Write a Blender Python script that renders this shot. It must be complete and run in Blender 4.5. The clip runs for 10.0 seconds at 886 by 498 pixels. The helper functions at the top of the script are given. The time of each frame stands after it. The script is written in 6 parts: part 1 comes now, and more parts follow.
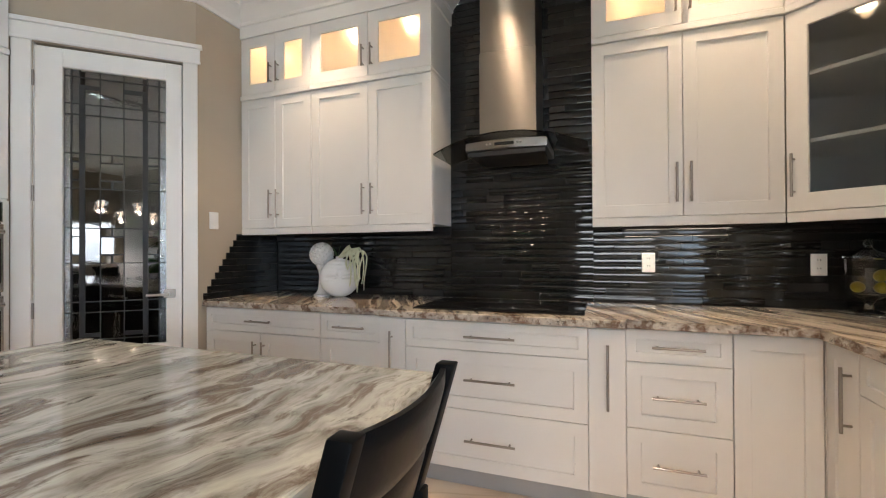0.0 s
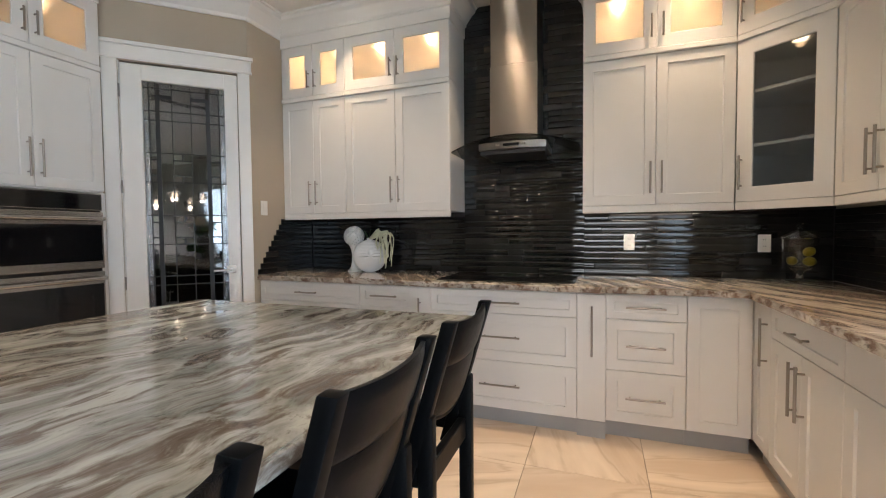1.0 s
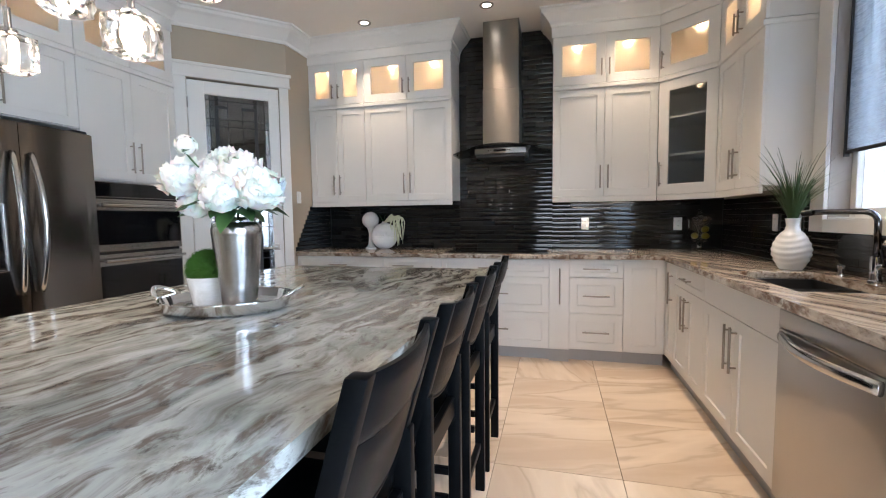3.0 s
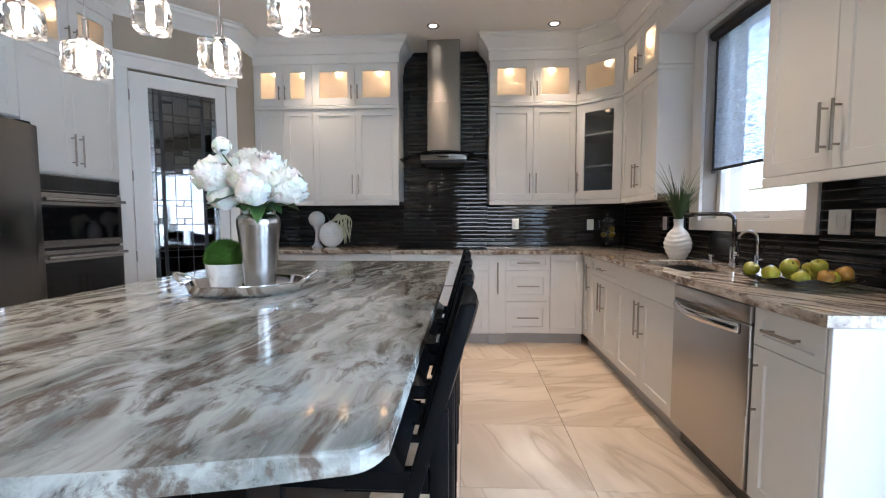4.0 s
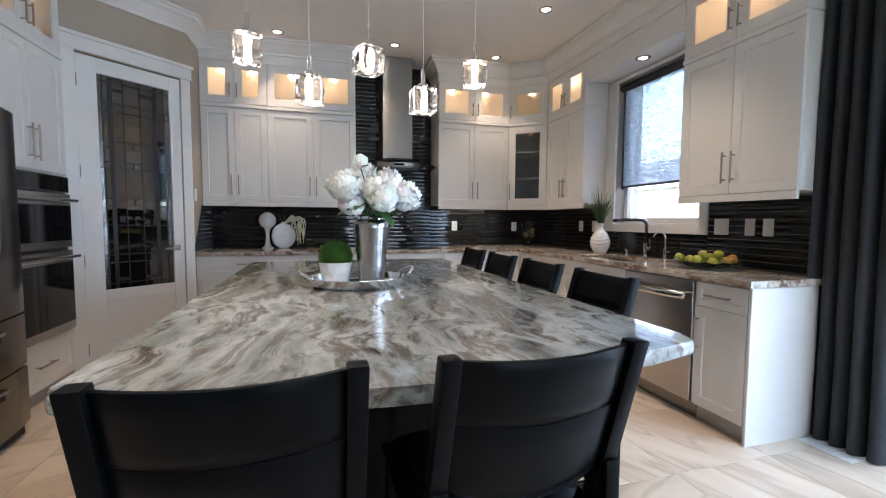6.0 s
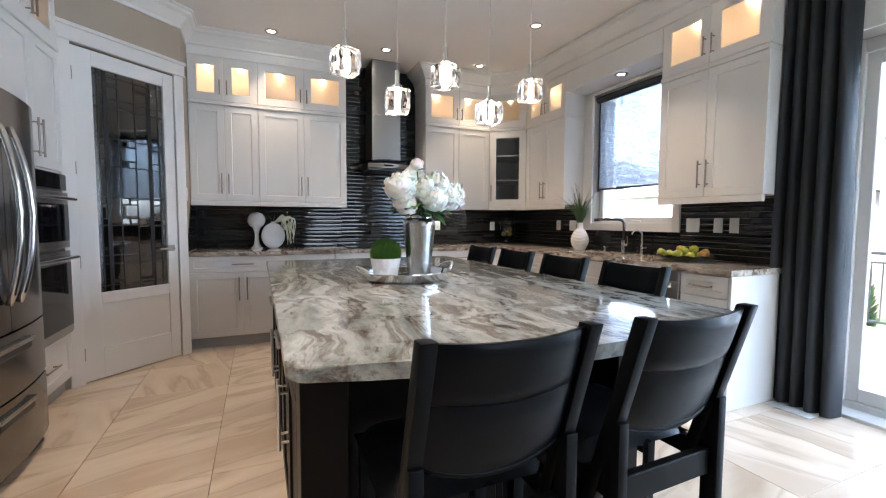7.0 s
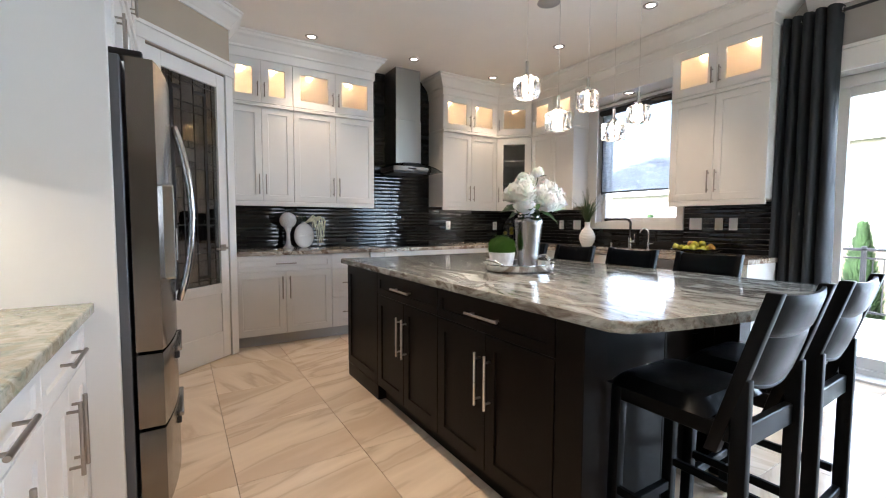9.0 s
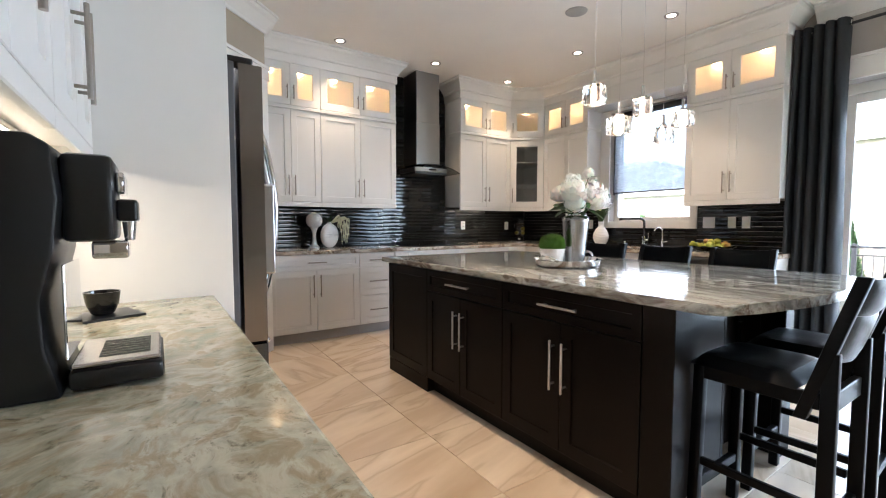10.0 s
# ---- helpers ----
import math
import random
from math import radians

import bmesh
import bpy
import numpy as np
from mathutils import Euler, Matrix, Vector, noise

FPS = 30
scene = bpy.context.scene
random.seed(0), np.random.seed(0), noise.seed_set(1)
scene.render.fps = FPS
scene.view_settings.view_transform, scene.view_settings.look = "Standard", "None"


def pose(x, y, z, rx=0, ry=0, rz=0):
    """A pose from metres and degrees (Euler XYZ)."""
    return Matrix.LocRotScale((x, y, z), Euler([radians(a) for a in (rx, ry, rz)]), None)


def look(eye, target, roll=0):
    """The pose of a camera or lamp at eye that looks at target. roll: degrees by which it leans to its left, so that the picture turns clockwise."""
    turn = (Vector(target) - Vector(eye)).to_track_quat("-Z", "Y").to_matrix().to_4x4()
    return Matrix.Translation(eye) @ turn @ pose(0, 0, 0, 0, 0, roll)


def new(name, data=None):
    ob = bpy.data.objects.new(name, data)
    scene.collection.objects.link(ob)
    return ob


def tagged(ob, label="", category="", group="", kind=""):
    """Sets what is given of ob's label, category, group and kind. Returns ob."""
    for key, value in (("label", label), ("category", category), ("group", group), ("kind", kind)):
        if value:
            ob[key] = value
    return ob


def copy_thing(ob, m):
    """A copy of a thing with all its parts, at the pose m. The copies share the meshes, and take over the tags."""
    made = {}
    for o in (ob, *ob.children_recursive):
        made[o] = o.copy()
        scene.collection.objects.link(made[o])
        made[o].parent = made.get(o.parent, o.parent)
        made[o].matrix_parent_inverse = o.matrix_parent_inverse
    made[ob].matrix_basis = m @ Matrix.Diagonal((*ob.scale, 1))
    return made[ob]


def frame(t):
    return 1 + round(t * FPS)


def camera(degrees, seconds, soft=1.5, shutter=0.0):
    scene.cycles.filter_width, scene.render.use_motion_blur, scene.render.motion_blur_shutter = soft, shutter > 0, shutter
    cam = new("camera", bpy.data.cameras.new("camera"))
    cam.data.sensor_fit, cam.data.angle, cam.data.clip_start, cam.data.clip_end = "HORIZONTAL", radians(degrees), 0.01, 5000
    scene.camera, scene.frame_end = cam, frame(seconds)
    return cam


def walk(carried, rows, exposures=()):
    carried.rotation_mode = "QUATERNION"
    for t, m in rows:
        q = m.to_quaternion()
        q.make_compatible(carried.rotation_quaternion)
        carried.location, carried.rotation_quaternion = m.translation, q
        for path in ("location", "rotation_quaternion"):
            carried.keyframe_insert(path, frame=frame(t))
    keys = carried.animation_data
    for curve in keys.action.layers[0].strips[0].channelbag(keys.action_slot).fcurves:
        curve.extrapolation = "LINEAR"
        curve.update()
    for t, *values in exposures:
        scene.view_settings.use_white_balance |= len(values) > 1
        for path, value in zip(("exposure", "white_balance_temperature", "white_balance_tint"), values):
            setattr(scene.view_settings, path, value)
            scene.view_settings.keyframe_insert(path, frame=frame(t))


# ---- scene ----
cam = camera(91.9, 10.0, soft=1.1)
PATH = [
    (0, (0.297, 0.343, 1.23), (-0.389, 2.221, 1.242), -0.3),
    (0.5, (0.334, 0.062, 1.246), (-0.353, 1.94, 1.198), -0.5),
    (1, (0.366, -0.213, 1.24), (-0.318, 1.664, 1.163), -0.5),
    (1.5, (0.377, -0.491, 1.229), (-0.304, 1.387, 1.125), -0.5),
    (2, (0.379, -0.755, 1.241), (-0.3, 1.122, 1.117), -0.7),
    (2.2, (0.376, -0.851, 1.246), (-0.295, 1.028, 1.113), -0.8),
    (3.5, (0.175, -1.455, 1.221), (-0.142, 0.514, 1.076), -0.4),
    (4, (0.024, -1.638, 1.206), (-0.083, 0.354, 1.07), -0.1),
    (4.5, (-0.219, -1.791, 1.22), (-0.133, 0.203, 1.084), 0.1),
    (5, (-0.483, -1.901, 1.242), (-0.231, 0.078, 1.104), 0.2),
    (5.5, (-0.778, -1.962, 1.234), (-0.372, -0.009, 1.098), 0.3),
    (7, (-1.581, -2.023, 1.215), (-0.792, -0.189, 1.085), 0.3),
    (7.5, (-1.868, -2.003, 1.209), (-0.989, -0.211, 1.077), 0.3),
    (8, (-2.118, -1.976, 1.22), (-1.179, -0.216, 1.078), 0.4),
    (8.5, (-2.364, -1.923, 1.2), (-1.363, -0.196, 1.069), 0.3),
    (9, (-2.606, -1.863, 1.198), (-1.559, -0.163, 1.074), 0.2),
    (9.5, (-2.842, -1.791, 1.185), (-1.764, -0.111, 1.067), 0.2),
    (10, (-3.036, -1.743, 1.178), (-1.929, -0.081, 1.061), 0.0),
]
EXPOSURES = [
    (0.0, 2.61, 6250, 10), (0.5, 2.46, 6250, 10), (1.0, 2.41, 6220, 10), (1.5, 2.47, 6080, 10), (2.0, 2.51, 5950, 10), (3.5, 2.44, 5640, 10), (4.5, 2.14, 5520, 10),
    (5.5, 2.12, 5500, 10), (7.0, 2.45, 5560, 10), (7.5, 2.48, 5640, 10), (8.0, 2.49, 5720, 10), (9.0, 2.58, 5800, 10), (10.0, 2.67, 5840, 10),
]
walk(cam, [(t, look(eye, target, roll)) for t, eye, target, roll in PATH], EXPOSURES)

# ---- world, sun, daylight, exposure ----
world = bpy.data.worlds.new("sky")
scene.world = world
world.use_nodes = True
wn = world.node_tree.nodes
sky = wn.new("ShaderNodeTexSky")
sky.sky_type = "NISHITA"
sky.sun_disc = False
sky.sun_elevation, sky.sun_rotation = radians(48), radians(240)
sky.air_density, sky.dust_density = 1.0, 4.0
grey = wn.new("ShaderNodeHueSaturation")
grey.inputs["Saturation"].default_value = 0.5
world.node_tree.links.new(sky.outputs[0], grey.inputs["Color"])
world.node_tree.links.new(grey.outputs[0], wn["Background"].inputs[0])
wn["Background"].inputs[1].default_value = 0.50


def lamp(name, kind, m, power, color=(1, 1, 1), **extra):
    data = bpy.data.lights.new(name, kind)
    data.energy, data.color = power, color
    ob = new(name, data)
    ob.matrix_world = m
    if kind == "AREA":
        data.shape = extra.get("shape", "RECTANGLE")
        data.size, data.size_y = extra["size"]
        data.spread = extra.get("spread", math.pi)
    elif kind == "SPOT":
        data.spot_size, data.spot_blend, data.shadow_soft_size = radians(extra["cone"]), 0.85, 0.025
    elif kind == "SUN":
        data.angle = radians(extra["angle"])
    else:
        data.shadow_soft_size = extra["radius"]
    return ob


lamp("sun", "SUN", look((-7, -4, 10), (0, 0, 0)), 1.5, (1.0, 0.96, 0.9), angle=12)
DAY = (0.68, 0.845, 1.0)
WARM = (1.0, 0.60, 0.29)
# daylight in the openings: patio door, rear window
lamp("patio_daylight", "AREA", look((1.995, -2.02, 1.15), (0.1, -1.2, 0.2)), 13.5, DAY, size=(1.9, 2.1), spread=2.5)
lamp("rear_daylight", "AREA", look((0.65, -5.62, 1.45), (-0.4, 0, 1.0)), 4.2, (0.82, 0.91, 1.0), size=(1.7, 0.9))
DOWN_W, STRIP_W = 10.5, 0.45

# ---- materials ----
def material(name, color, rough=0.5, metal=0.0, **inputs):
    m = bpy.data.materials.new(name)
    m.use_nodes = True
    b = m.node_tree.nodes["Principled BSDF"]
    b.inputs["Base Color"].default_value = (*color, 1)
    b.inputs["Roughness"].default_value = rough
    b.inputs["Metallic"].default_value = metal
    for key, value in inputs.items():
        b.inputs[key.replace("_", " ")].default_value = value
    return m


def add(m, kind, **settings):
    n = m.node_tree.nodes.new(kind)
    for key, value in settings.items():
        if key in n.inputs:
            n.inputs[key].default_value = value
        else:
            setattr(n, key, value)
    return n


def wire(m, a, b):
    m.node_tree.links.new(a, b)


def coords(m, scale=(1, 1, 1), turn=(0, 0, 0), space="Object"):
    c, r, k = add(m, "ShaderNodeTexCoord"), add(m, "ShaderNodeMapping"), add(m, "ShaderNodeMapping")
    r.inputs["Rotation"].default_value = [radians(a) for a in turn]
    k.inputs["Scale"].default_value = scale
    wire(m, c.outputs[space], r.inputs[0])
    wire(m, r.outputs[0], k.inputs[0])
    return k.outputs[0]


def noise_tex(m, vector, scale, detail=4.0, rough=0.5, distortion=0.0):
    n = add(m, "ShaderNodeTexNoise")
    n.inputs["Scale"].default_value = scale
    n.inputs["Detail"].default_value = detail
    n.inputs["Roughness"].default_value = rough
    n.inputs["Distortion"].default_value = distortion
    if vector:
        wire(m, vector, n.inputs["Vector"])
    return n


def ramp(m, value, stops):
    r = add(m, "ShaderNodeValToRGB")
    e = r.color_ramp.elements
    while len(e) < len(stops):
        e.new(0.5)
    for i, (p, c) in enumerate(stops):
        e[i].position, e[i].color = p, (*c, 1)
    wire(m, value, r.inputs[0])
    return r.outputs[0]


def mix(m, fac, a, b, blend="MIX"):
    n = add(m, "ShaderNodeMix", data_type="RGBA", blend_type=blend)
    for value, slot in ((fac, 0), (a, 6), (b, 7)):
        if isinstance(value, (int, float)):
            n.inputs[slot].default_value = value
        elif isinstance(value, tuple):
            n.inputs[slot].default_value = (*value, 1)
        else:
            wire(m, value, n.inputs[slot])
    return n.outputs[2]


def bump(m, height, strength, distance=0.002):
    n = add(m, "ShaderNodeBump")
    n.inputs["Strength"].default_value, n.inputs["Distance"].default_value = strength, distance
    wire(m, height, n.inputs["Height"])
    wire(m, n.outputs[0], m.node_tree.nodes["Principled BSDF"].inputs["Normal"])


def slot(m, name):
    return m.node_tree.nodes["Principled BSDF"].inputs[name]


def painted(name, color, rough, vary=0.06, grain=90, relief=0.12):
    m = material(name, color, rough)
    v = coords(m)
    n = noise_tex(m, v, 2.3, 5)
    wire(m, ramp(m, n.outputs[0], [(0.3, tuple(c * (1 - vary) for c in color)), (0.7, tuple(min(1, c * (1 + vary)) for c in color))]), slot(m, "Base Color"))
    g = noise_tex(m, v, grain, 3)
    wire(m, ramp(m, n.outputs[0], [(0.2, (rough - 0.05,) * 3), (0.8, (rough + 0.07,) * 3)]), slot(m, "Roughness"))
    bump(m, g.outputs[0], relief)
    return m


WHITE = painted("white_lacquer", (0.74, 0.725, 0.70), 0.34, 0.025, 60, 0.04)
TRIM = painted("white_trim_paint", (0.76, 0.745, 0.72), 0.38, 0.03, 60, 0.06)
BEIGE = painted("beige_wall_paint", (0.43, 0.365, 0.285), 0.75, 0.04, 240, 0.2)
GREYWALL = painted("grey_wall_paint", (0.40, 0.37, 0.34), 0.75, 0.04, 240, 0.2)
CEIL = painted("ceiling_paint", (0.80, 0.76, 0.71), 0.8, 0.02, 240, 0.15)
# dark colour stands in for the missing light inside the pantry
DARKIN = painted("pantry_gloom", (0.10, 0.095, 0.09), 0.8)
ESPRESSO = painted("espresso_wood", (0.0065, 0.0046, 0.0037), 0.36, 0.35, 30, 0.08)
BLACKWOOD = painted("black_wood", (0.0026, 0.0031, 0.0038), 0.38, 0.3, 40, 0.05)
LEATHER = painted("black_leather", (0.0024, 0.0030, 0.0040), 0.30, 0.2, 420, 0.2)
TOEKICK = painted("toe_kick_paint", (0.42, 0.41, 0.40), 0.5)
GROUT = painted("dark_grout", (0.012, 0.012, 0.013), 0.75)
FLOORGROUT = painted("floor_grout", (0.42, 0.36, 0.30), 0.8)
PLASTIC = painted("white_plastic", (0.78, 0.78, 0.77), 0.35, 0.01)
SLOT = material("dark_slot", (0.02, 0.02, 0.02), 0.6)
BLACKGLOSS = material("black_glass", (0.006, 0.006, 0.007), 0.06)
BLACKPLASTIC = painted("black_plastic", (0.005, 0.005, 0.0055), 0.3, 0.2, 200, 0.08)
RUBBER = material("black_rubber", (0.015, 0.015, 0.015), 0.7)
PORCELAIN = painted("white_porcelain", (0.80, 0.79, 0.77), 0.22, 0.02, 20, 0.03)
FROSTED = material("frosted_glass", (0.16, 0.165, 0.165), 0.3)
LEAD = material("dark_lead_came", (0.006, 0.006, 0.007), 0.5, 0.0)


def brushed(name, color, rough, along=(1, 1, 60), metal=1.0, relief=0.012):
    m = material(name, color, rough, metal)
    v = coords(m, along)
    n = noise_tex(m, v, 12, 4, 0.6)
    wire(m, ramp(m, n.outputs[0], [(0.3, tuple(c * 0.97 for c in color)), (0.7, color)]), slot(m, "Base Color"))
    wire(m, ramp(m, n.outputs[0], [(0.2, (rough * 0.94,) * 3), (0.8, (rough * 1.08,) * 3)]), slot(m, "Roughness"))
    bump(m, n.outputs[0], relief, 0.001)
    return m


STEEL = brushed("brushed_stainless", (0.45, 0.435, 0.42), 0.26)
STEELV = brushed("brushed_stainless_hood", (0.27, 0.25, 0.23), 0.31, (60, 60, 1), relief=0.003)
slot(STEELV, "Anisotropic").default_value = 0.88
slot(STEELV, "Anisotropic Rotation").default_value = 0.25
DARKSTEEL = brushed("dark_stainless", (0.25, 0.235, 0.22), 0.27)
NICKEL = brushed("satin_nickel", (0.36, 0.325, 0.29), 0.32)
CHROME = material("polished_chrome", (0.75, 0.75, 0.76), 0.07, 1.0)
SILVER = brushed("silver_vase_metal", (0.44, 0.425, 0.41), 0.24, (3, 3, 18), relief=0.5)
BRONZE = material("dark_hinge_metal", (0.30, 0.28, 0.26), 0.35, 1.0)
RAILING = material("black_railing_paint", (0.012, 0.012, 0.013), 0.45)


def granite(name, turn, light, grey, brown, dark, size=1.0, bend=0.26, stretch=0.15):
    """Polished stone with long wavy streaks of brown and grey; the streaks run along y before the turn."""
    m = material(name, light, 0.10)
    flow = coords(m, (1.0 * size, stretch * size, 1.0 * size), (0, 0, turn))
    plain = coords(m, (size, size, size))
    warp = noise_tex(m, plain, 1.5, 3, 0.55)
    bent = mix(m, bend, flow, warp.outputs["Color"], "ADD")
    broad = noise_tex(m, bent, 4.2, 7, 0.58, 0.1)
    streak = noise_tex(m, bent, 7.5, 9, 0.62, 0.3)
    fine = noise_tex(m, bent, 26, 8, 0.7, 0.3)
    mid = tuple(0.5 * a + 0.5 * b for a, b in zip(light, grey))
    base = ramp(m, broad.outputs[0], [(0.34, grey), (0.44, mid), (0.50, light), (0.56, mid), (0.66, grey)])
    veins = ramp(m, streak.outputs[0], [(0.34, (0.95, 0.95, 0.95)), (0.43, (0.25, 0.25, 0.25)), (0.47, (0, 0, 0)), (0.53, (0, 0, 0)), (0.58, (0.8, 0.8, 0.8)), (0.63, (0.9, 0.9, 0.9)), (0.70, (0.2, 0.2, 0.2))])
    base = mix(m, veins, base, brown)
    bright = ramp(m, fine.outputs[0], [(0.50, (0, 0, 0)), (0.66, (0.55, 0.55, 0.55))])
    base = mix(m, bright, base, light)
    specks = ramp(m, fine.outputs[0], [(0.32, (0.85, 0.85, 0.85)), (0.44, (0, 0, 0))])
    base = mix(m, specks, base, dark)
    wire(m, base, slot(m, "Base Color"))
    return m


ISLAND_STONE = granite("fantasy_stone", 4, (0.48, 0.485, 0.455), (0.18, 0.192, 0.178), (0.105, 0.074, 0.052), (0.06, 0.047, 0.038), 1.25, 0.36, 0.19)
RUN_STONE = granite("fantasy_stone_run", -27, (0.60, 0.54, 0.46), (0.26, 0.21, 0.17), (0.12, 0.058, 0.028), (0.03, 0.022, 0.018), 1.7, 0.09, 0.07)
COFFEE_STONE = granite("fantasy_stone_pale", 20, (0.50, 0.48, 0.39), (0.25, 0.265, 0.205), (0.30, 0.255, 0.17), (0.13, 0.12, 0.085), 2.1, 0.5, 0.75)


def floor_tile():
    """Glossy cream porcelain with flowing brown-grey veins that differ from tile to tile."""
    m = material("cream_veined_porcelain", (0.7, 0.6, 0.5), 0.13)
    info, c, shift = add(m, "ShaderNodeObjectInfo"), add(m, "ShaderNodeTexCoord"), add(m, "ShaderNodeVectorMath", operation="MULTIPLY_ADD")
    wire(m, info.outputs["Random"], shift.inputs[0])
    shift.inputs[1].default_value = (37.0, 53.0, 11.0)
    wire(m, c.outputs["Object"], shift.inputs[2])
    r, k = add(m, "ShaderNodeMapping"), add(m, "ShaderNodeMapping")
    r.inputs["Rotation"].default_value = (0, 0, radians(-17))
    k.inputs["Scale"].default_value = (0.34, 1.5, 1)
    wire(m, shift.outputs[0], r.inputs[0])
    wire(m, r.outputs[0], k.inputs[0])
    warp = noise_tex(m, k.outputs[0], 0.9, 1)
    bent = mix(m, 0.55, k.outputs[0], warp.outputs["Color"], "ADD")
    n = noise_tex(m, bent, 1.7, 5, 0.46, 0.0)
    base = ramp(m, n.outputs[0], [(0.24, (0.48, 0.36, 0.25)), (0.38, (0.66, 0.53, 0.40)), (0.50, (0.77, 0.645, 0.51)), (0.66, (0.61, 0.48, 0.36))])
    veins = ramp(m, n.outputs[0], [(0.405, (0, 0, 0)), (0.425, (0.42, 0.42, 0.42)), (0.45, (0.06, 0.06, 0.06)), (0.49, (0, 0, 0)), (0.565, (0, 0, 0)), (0.585, (0.34, 0.34, 0.34)), (0.60, (0, 0, 0))])
    wire(m, mix(m, veins, base, (0.36, 0.26, 0.17)), slot(m, "Base Color"))
    g = noise_tex(m, c.outputs["Object"], 3, 3)
    wire(m, ramp(m, g.outputs[0], [(0.3, (0.10,) * 3), (0.7, (0.20,) * 3)]), slot(m, "Roughness"))
    return m


FLOORTILE = floor_tile()


def wall_tile():
    m = material("black_glazed_tile", (0.008, 0.008, 0.009), 0.05)
    info = add(m, "ShaderNodeObjectInfo")
    wire(m, ramp(m, info.outputs["Random"], [(0.0, (0.009, 0.0095, 0.009)), (0.8, (0.016, 0.016, 0.0155)), (1.0, (0.024, 0.023, 0.023))]), slot(m, "Base Color"))
    c, shift = add(m, "ShaderNodeTexCoord"), add(m, "ShaderNodeVectorMath", operation="MULTIPLY_ADD")
    wire(m, info.outputs["Random"], shift.inputs[0])
    shift.inputs[1].default_value = (31.0, 17.0, 23.0)
    wire(m, c.outputs["Object"], shift.inputs[2])
    n = noise_tex(m, shift.outputs[0], 9, 1)
    bump(m, n.outputs[0], 0.06, 0.004)
    slot(m, "Specular IOR Level").default_value = 0.5
    return m


WALLTILE = wall_tile()


def clear_glass(name, color=(1, 1, 1), rough=0.0, ior=1.45, wavy=0.0, scale=30):
    m = material(name, color, rough, 0.0, IOR=ior)
    slot(m, "Transmission Weight").default_value = 1.0
    if wavy:
        n = noise_tex(m, coords(m), scale, 3)
        bump(m, n.outputs[0], wavy, 0.004)
    return m


GLASS = clear_glass("clear_glass", (0.97, 0.98, 0.98))
DOORGLASS = clear_glass("smoked_door_glass", (0.12, 0.13, 0.14), 0.01, 2.15, 0.06, 22)
CLEARBEVEL = clear_glass("smooth_door_glass", (0.14, 0.15, 0.16), 0.0, 2.5)
RIPPLE = clear_glass("rippled_smoked_glass", (0.22, 0.24, 0.26), 0.05, 2.4, 0.8, 70)
CRYSTAL = clear_glass("crystal", (0.90, 0.88, 0.86), 0.0, 1.5, 0.35, 35)
DISH = clear_glass("green_glass", (0.75, 0.82, 0.74), 0.02, 1.5, 0.4, 60)


def glowing(name, color, strength):
    m = material(name, color, 0.5)
    slot(m, "Emission Color").default_value = (*color, 1)
    slot(m, "Emission Strength").default_value = strength
    return m


BULB = glowing("warm_bulb", (1.0, 0.76, 0.55), 1.5)
PUCK = glowing("warm_puck_lamp", (1.0, 0.74, 0.45), 1.2)
DOWNLIGHT = glowing("downlight_lens", (1.0, 0.86, 0.68), 5)


def shade_cloth():
    m = material("woven_shade_cloth", (0.42, 0.45, 0.49), 0.8)
    v = coords(m, (1, 3, 24))
    n = noise_tex(m, v, 7, 5, 0.65)
    wire(m, ramp(m, n.outputs[0], [(0.35, (0.22, 0.24, 0.26)), (0.65, (0.50, 0.53, 0.56))]), slot(m, "Base Color"))
    t = add(m, "ShaderNodeBsdfTransparent")
    s = add(m, "ShaderNodeMixShader")
    d = add(m, "ShaderNodeBsdfTranslucent")
    s2 = add(m, "ShaderNodeMixShader")
    d.inputs[0].default_value = (0.46, 0.49, 0.53, 1)
    t.inputs[0].default_value = (0.84, 0.89, 0.95, 1)
    b = m.node_tree.nodes["Principled BSDF"]
    out = m.node_tree.nodes["Material Output"]
    s.inputs[0].default_value, s2.inputs[0].default_value = 0.42, 0.5
    wire(m, b.outputs[0], s.inputs[1])
    wire(m, d.outputs[0], s.inputs[2])
    wire(m, s.outputs[0], s2.inputs[1])
    wire(m, t.outputs[0], s2.inputs[2])
    wire(m, ramp(m, n.outputs[0], [(0.40, (0.16,) * 3), (0.60, (0.62,) * 3)]), s2.inputs[0])
    wire(m, s2.outputs[0], out.inputs[0])
    return m


SHADE = shade_cloth()
CURTAIN = painted("charcoal_curtain_cloth", (0.013, 0.015, 0.019), 0.62, 0.2, 500, 0.4)
PETAL = painted("white_petal", (0.82, 0.80, 0.755), 0.7, 0.02, 80, 0.1)
slot(PETAL, "Subsurface Weight").default_value = 0.3
slot(PETAL, "Subsurface Scale").default_value = 0.012
for dull, level in ((ESPRESSO, 0.10), (BLACKWOOD, 0.09), (LEATHER, 0.08)):
    slot(dull, "Specular IOR Level").default_value = level
SMOOTHSTEEL = material("smooth_steel", (0.52, 0.515, 0.51), 0.2, 1.0)
LEAF = painted("dark_green_leaf", (0.045, 0.105, 0.028), 0.45, 0.4, 40, 0.2)
GRASS = painted("grass_blade", (0.05, 0.10, 0.035), 0.5, 0.4, 40, 0.1)
MOSS = painted("green_moss", (0.05, 0.13, 0.012), 0.9, 0.5, 60, 0.4)
PALEPLANT = painted("pale_green_plant", (0.66, 0.66, 0.47), 0.6, 0.25, 30, 0.1)
